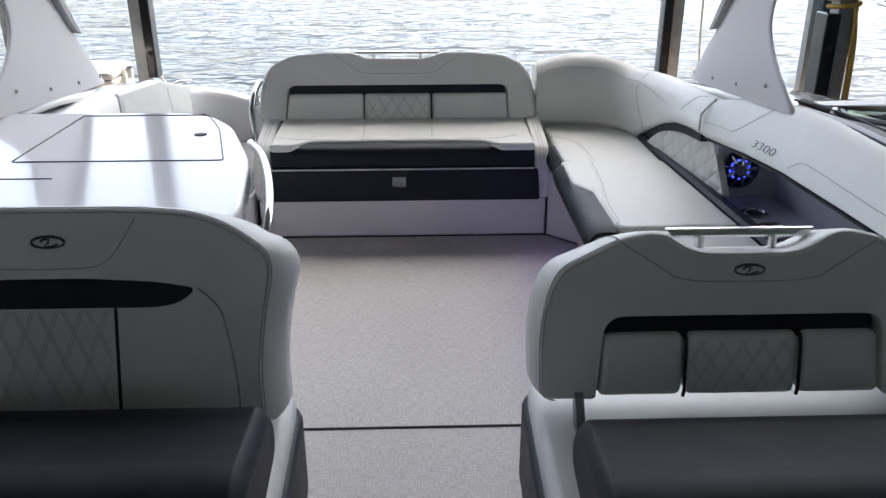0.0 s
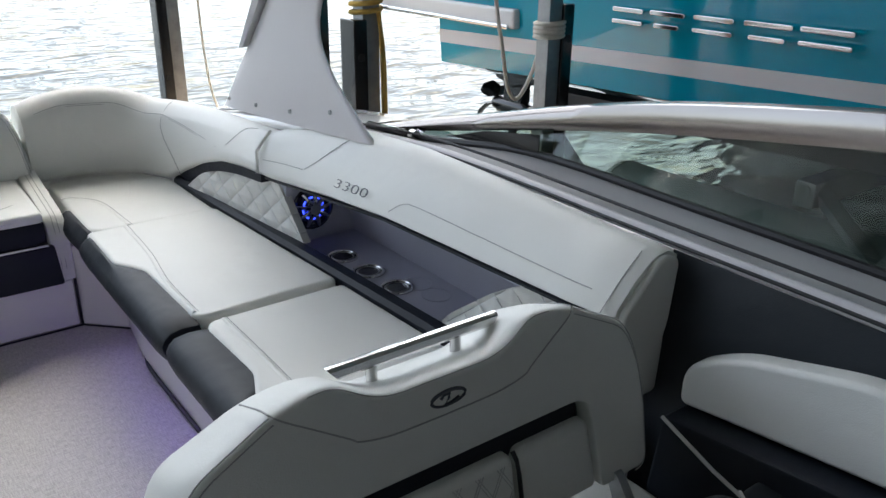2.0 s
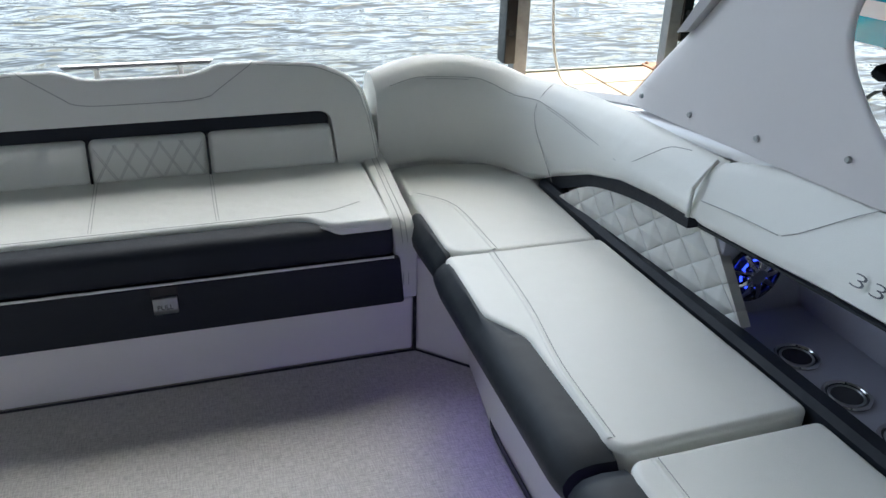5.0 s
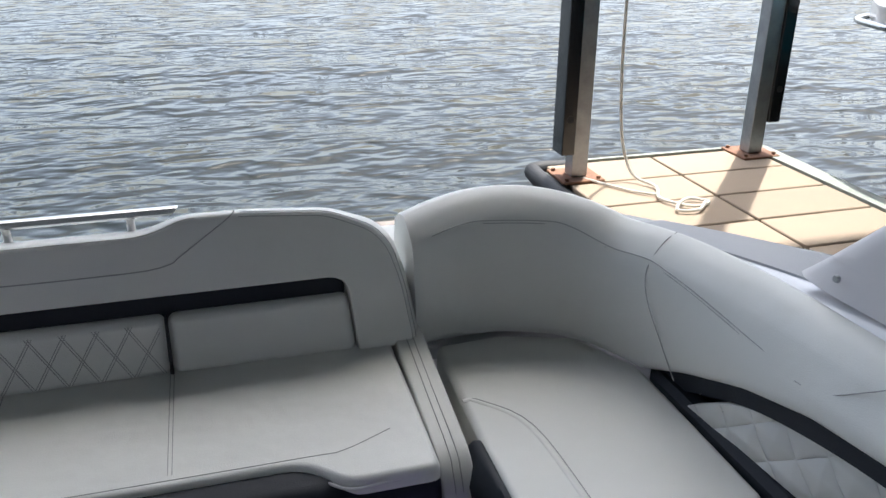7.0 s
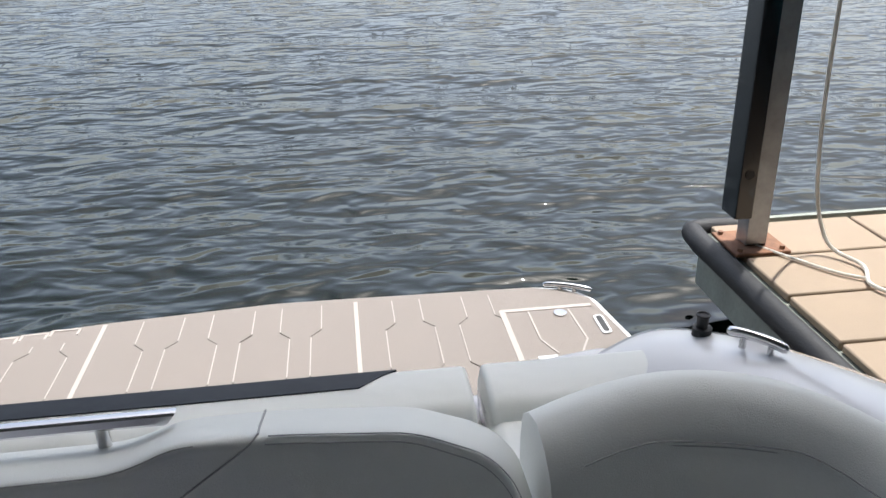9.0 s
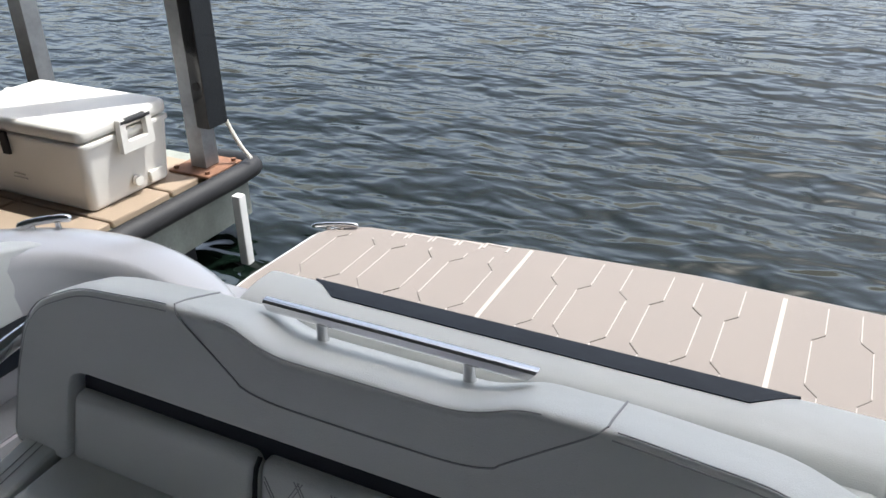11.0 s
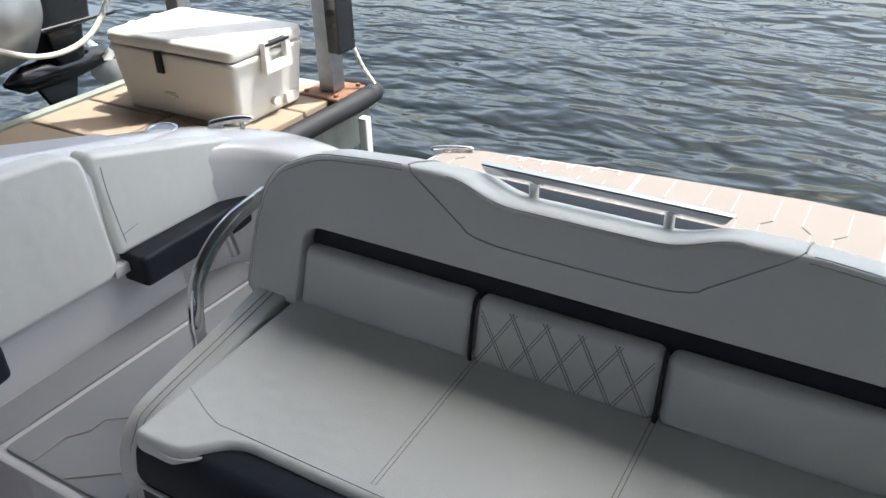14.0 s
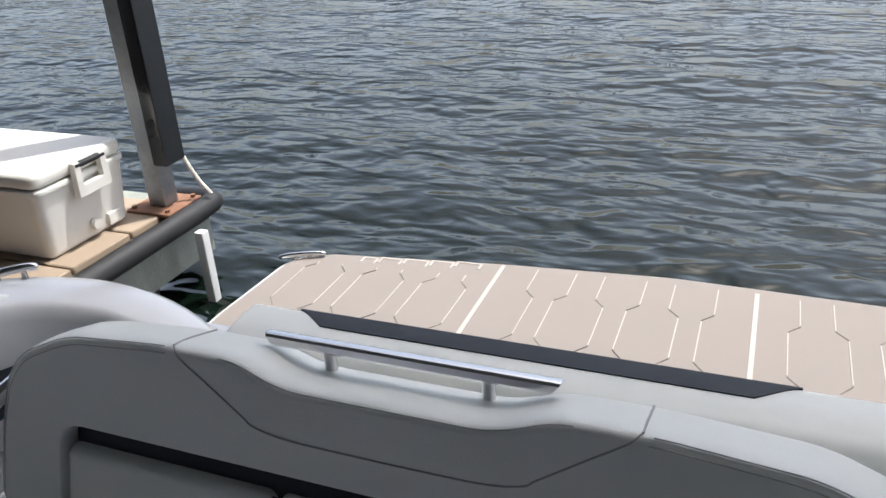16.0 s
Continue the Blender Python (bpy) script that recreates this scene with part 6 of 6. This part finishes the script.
# ---- pontoon boat beyond the other dock ----
def pontoon():
    e = thing("pontoon_boat", (-3.4, 5.6, 0.2), "silver pontoon boat stern with black outboard motor", "boat")
    part("pontoon_tube", tube([(-2.64, 2.0, 0.60), (-2.64, 5.9, 0.60), (-2.64, 6.10, 0.60), (-2.64, 6.2, 0.60)], [0.31, 0.31, 0.28, 0.18], 32), ALU, e, "brushed aluminium pontoon tube")
    part("bracket", box(-3.6, -2.7, 5.9, 6.3, 0.75, 0.95, 0.02), ALU, e)
    o = part("outboard_leg", join(prism(fillet([(6.30, 0.95), (6.62, 0.95), (6.60, 0.45), (6.56, 0.20), (6.38, 0.20), (6.34, 0.5)], 0.04), "x", -2.91, -2.73, 0.04, 4), tube([(-2.82, 6.12, 0.17), (-2.82, 6.22, 0.17), (-2.82, 6.52, 0.17), (-2.82, 6.72, 0.17)], [0.015, 0.075, 0.075, 0.05], 18), prism([(6.25, 0.16), (6.55, 0.16), (6.48, -0.06), (6.36, -0.06)], "x", -2.835, -2.805, 0.01, 2), prism(fillet([(-2.95, 6.25), (-2.69, 6.25), (-2.67, 6.78), (-2.97, 6.78)], 0.05), "z", 0.40, 0.42, 0.005, 1)), BLACKGLOSS, e, "black outboard lower unit")
    part("midsection", prism(fillet([(6.22, 0.38), (6.62, 0.38), (6.70, 0.97), (6.26, 0.97)], 0.05), "x", -2.94, -2.70, 0.04, 3), BLACKGLOSS, e, "black outboard midsection")
    part("cowling", prism(fillet([(6.25, 0.95), (6.75, 0.95), (6.78, 1.5), (6.25, 1.55)], 0.1), "x", -3.01, -2.63, 0.06, 4), BLACKGLOSS, e, "black outboard cowling")
    for k in range(3):
        a = 2 * math.pi / 3 * k + 0.5
        bm = loft([[(-2.82 + math.cos(a + s) * r, 6.73 + t + s * 0.12, 0.17 + math.sin(a + s) * r) for s, t in ((-w_, 0), (0, -0.006), (w_, 0), (0, 0.006))] for r, w_ in ((0.045, 0.4), (0.09, 0.6), (0.14, 0.5), (0.175, 0.2))])
        part("propeller_blade", bm, WPIPING, o, "pale propeller blade", wn=False)


pontoon()
rope("rope", [(-2.33, 5.4, 0.85), (-2.30, 5.75, 0.55), (-2.30, 6.05, 0.41), (-2.32, 6.35, 0.46), (-2.34, 6.55, 0.75), (-2.34, 6.65, 1.2)], 0.013, ROPE, "white rope hanging in a loop from the pontoon boat")


# ---- unseen hardtop slab, added to hold light off the helm ----
solid("hardtop", prism(fillet([(-0.62, -1.0), (2.02, -1.0), (2.06, 0.6), (1.95, 1.1), (-0.55, 1.1), (-0.66, 0.6)], 0.12), "z", 2.02, 2.10, 0.03, 3), GELMATTE, "unseen white slab added to shade the helm seats", "hardtop", kind="structure")
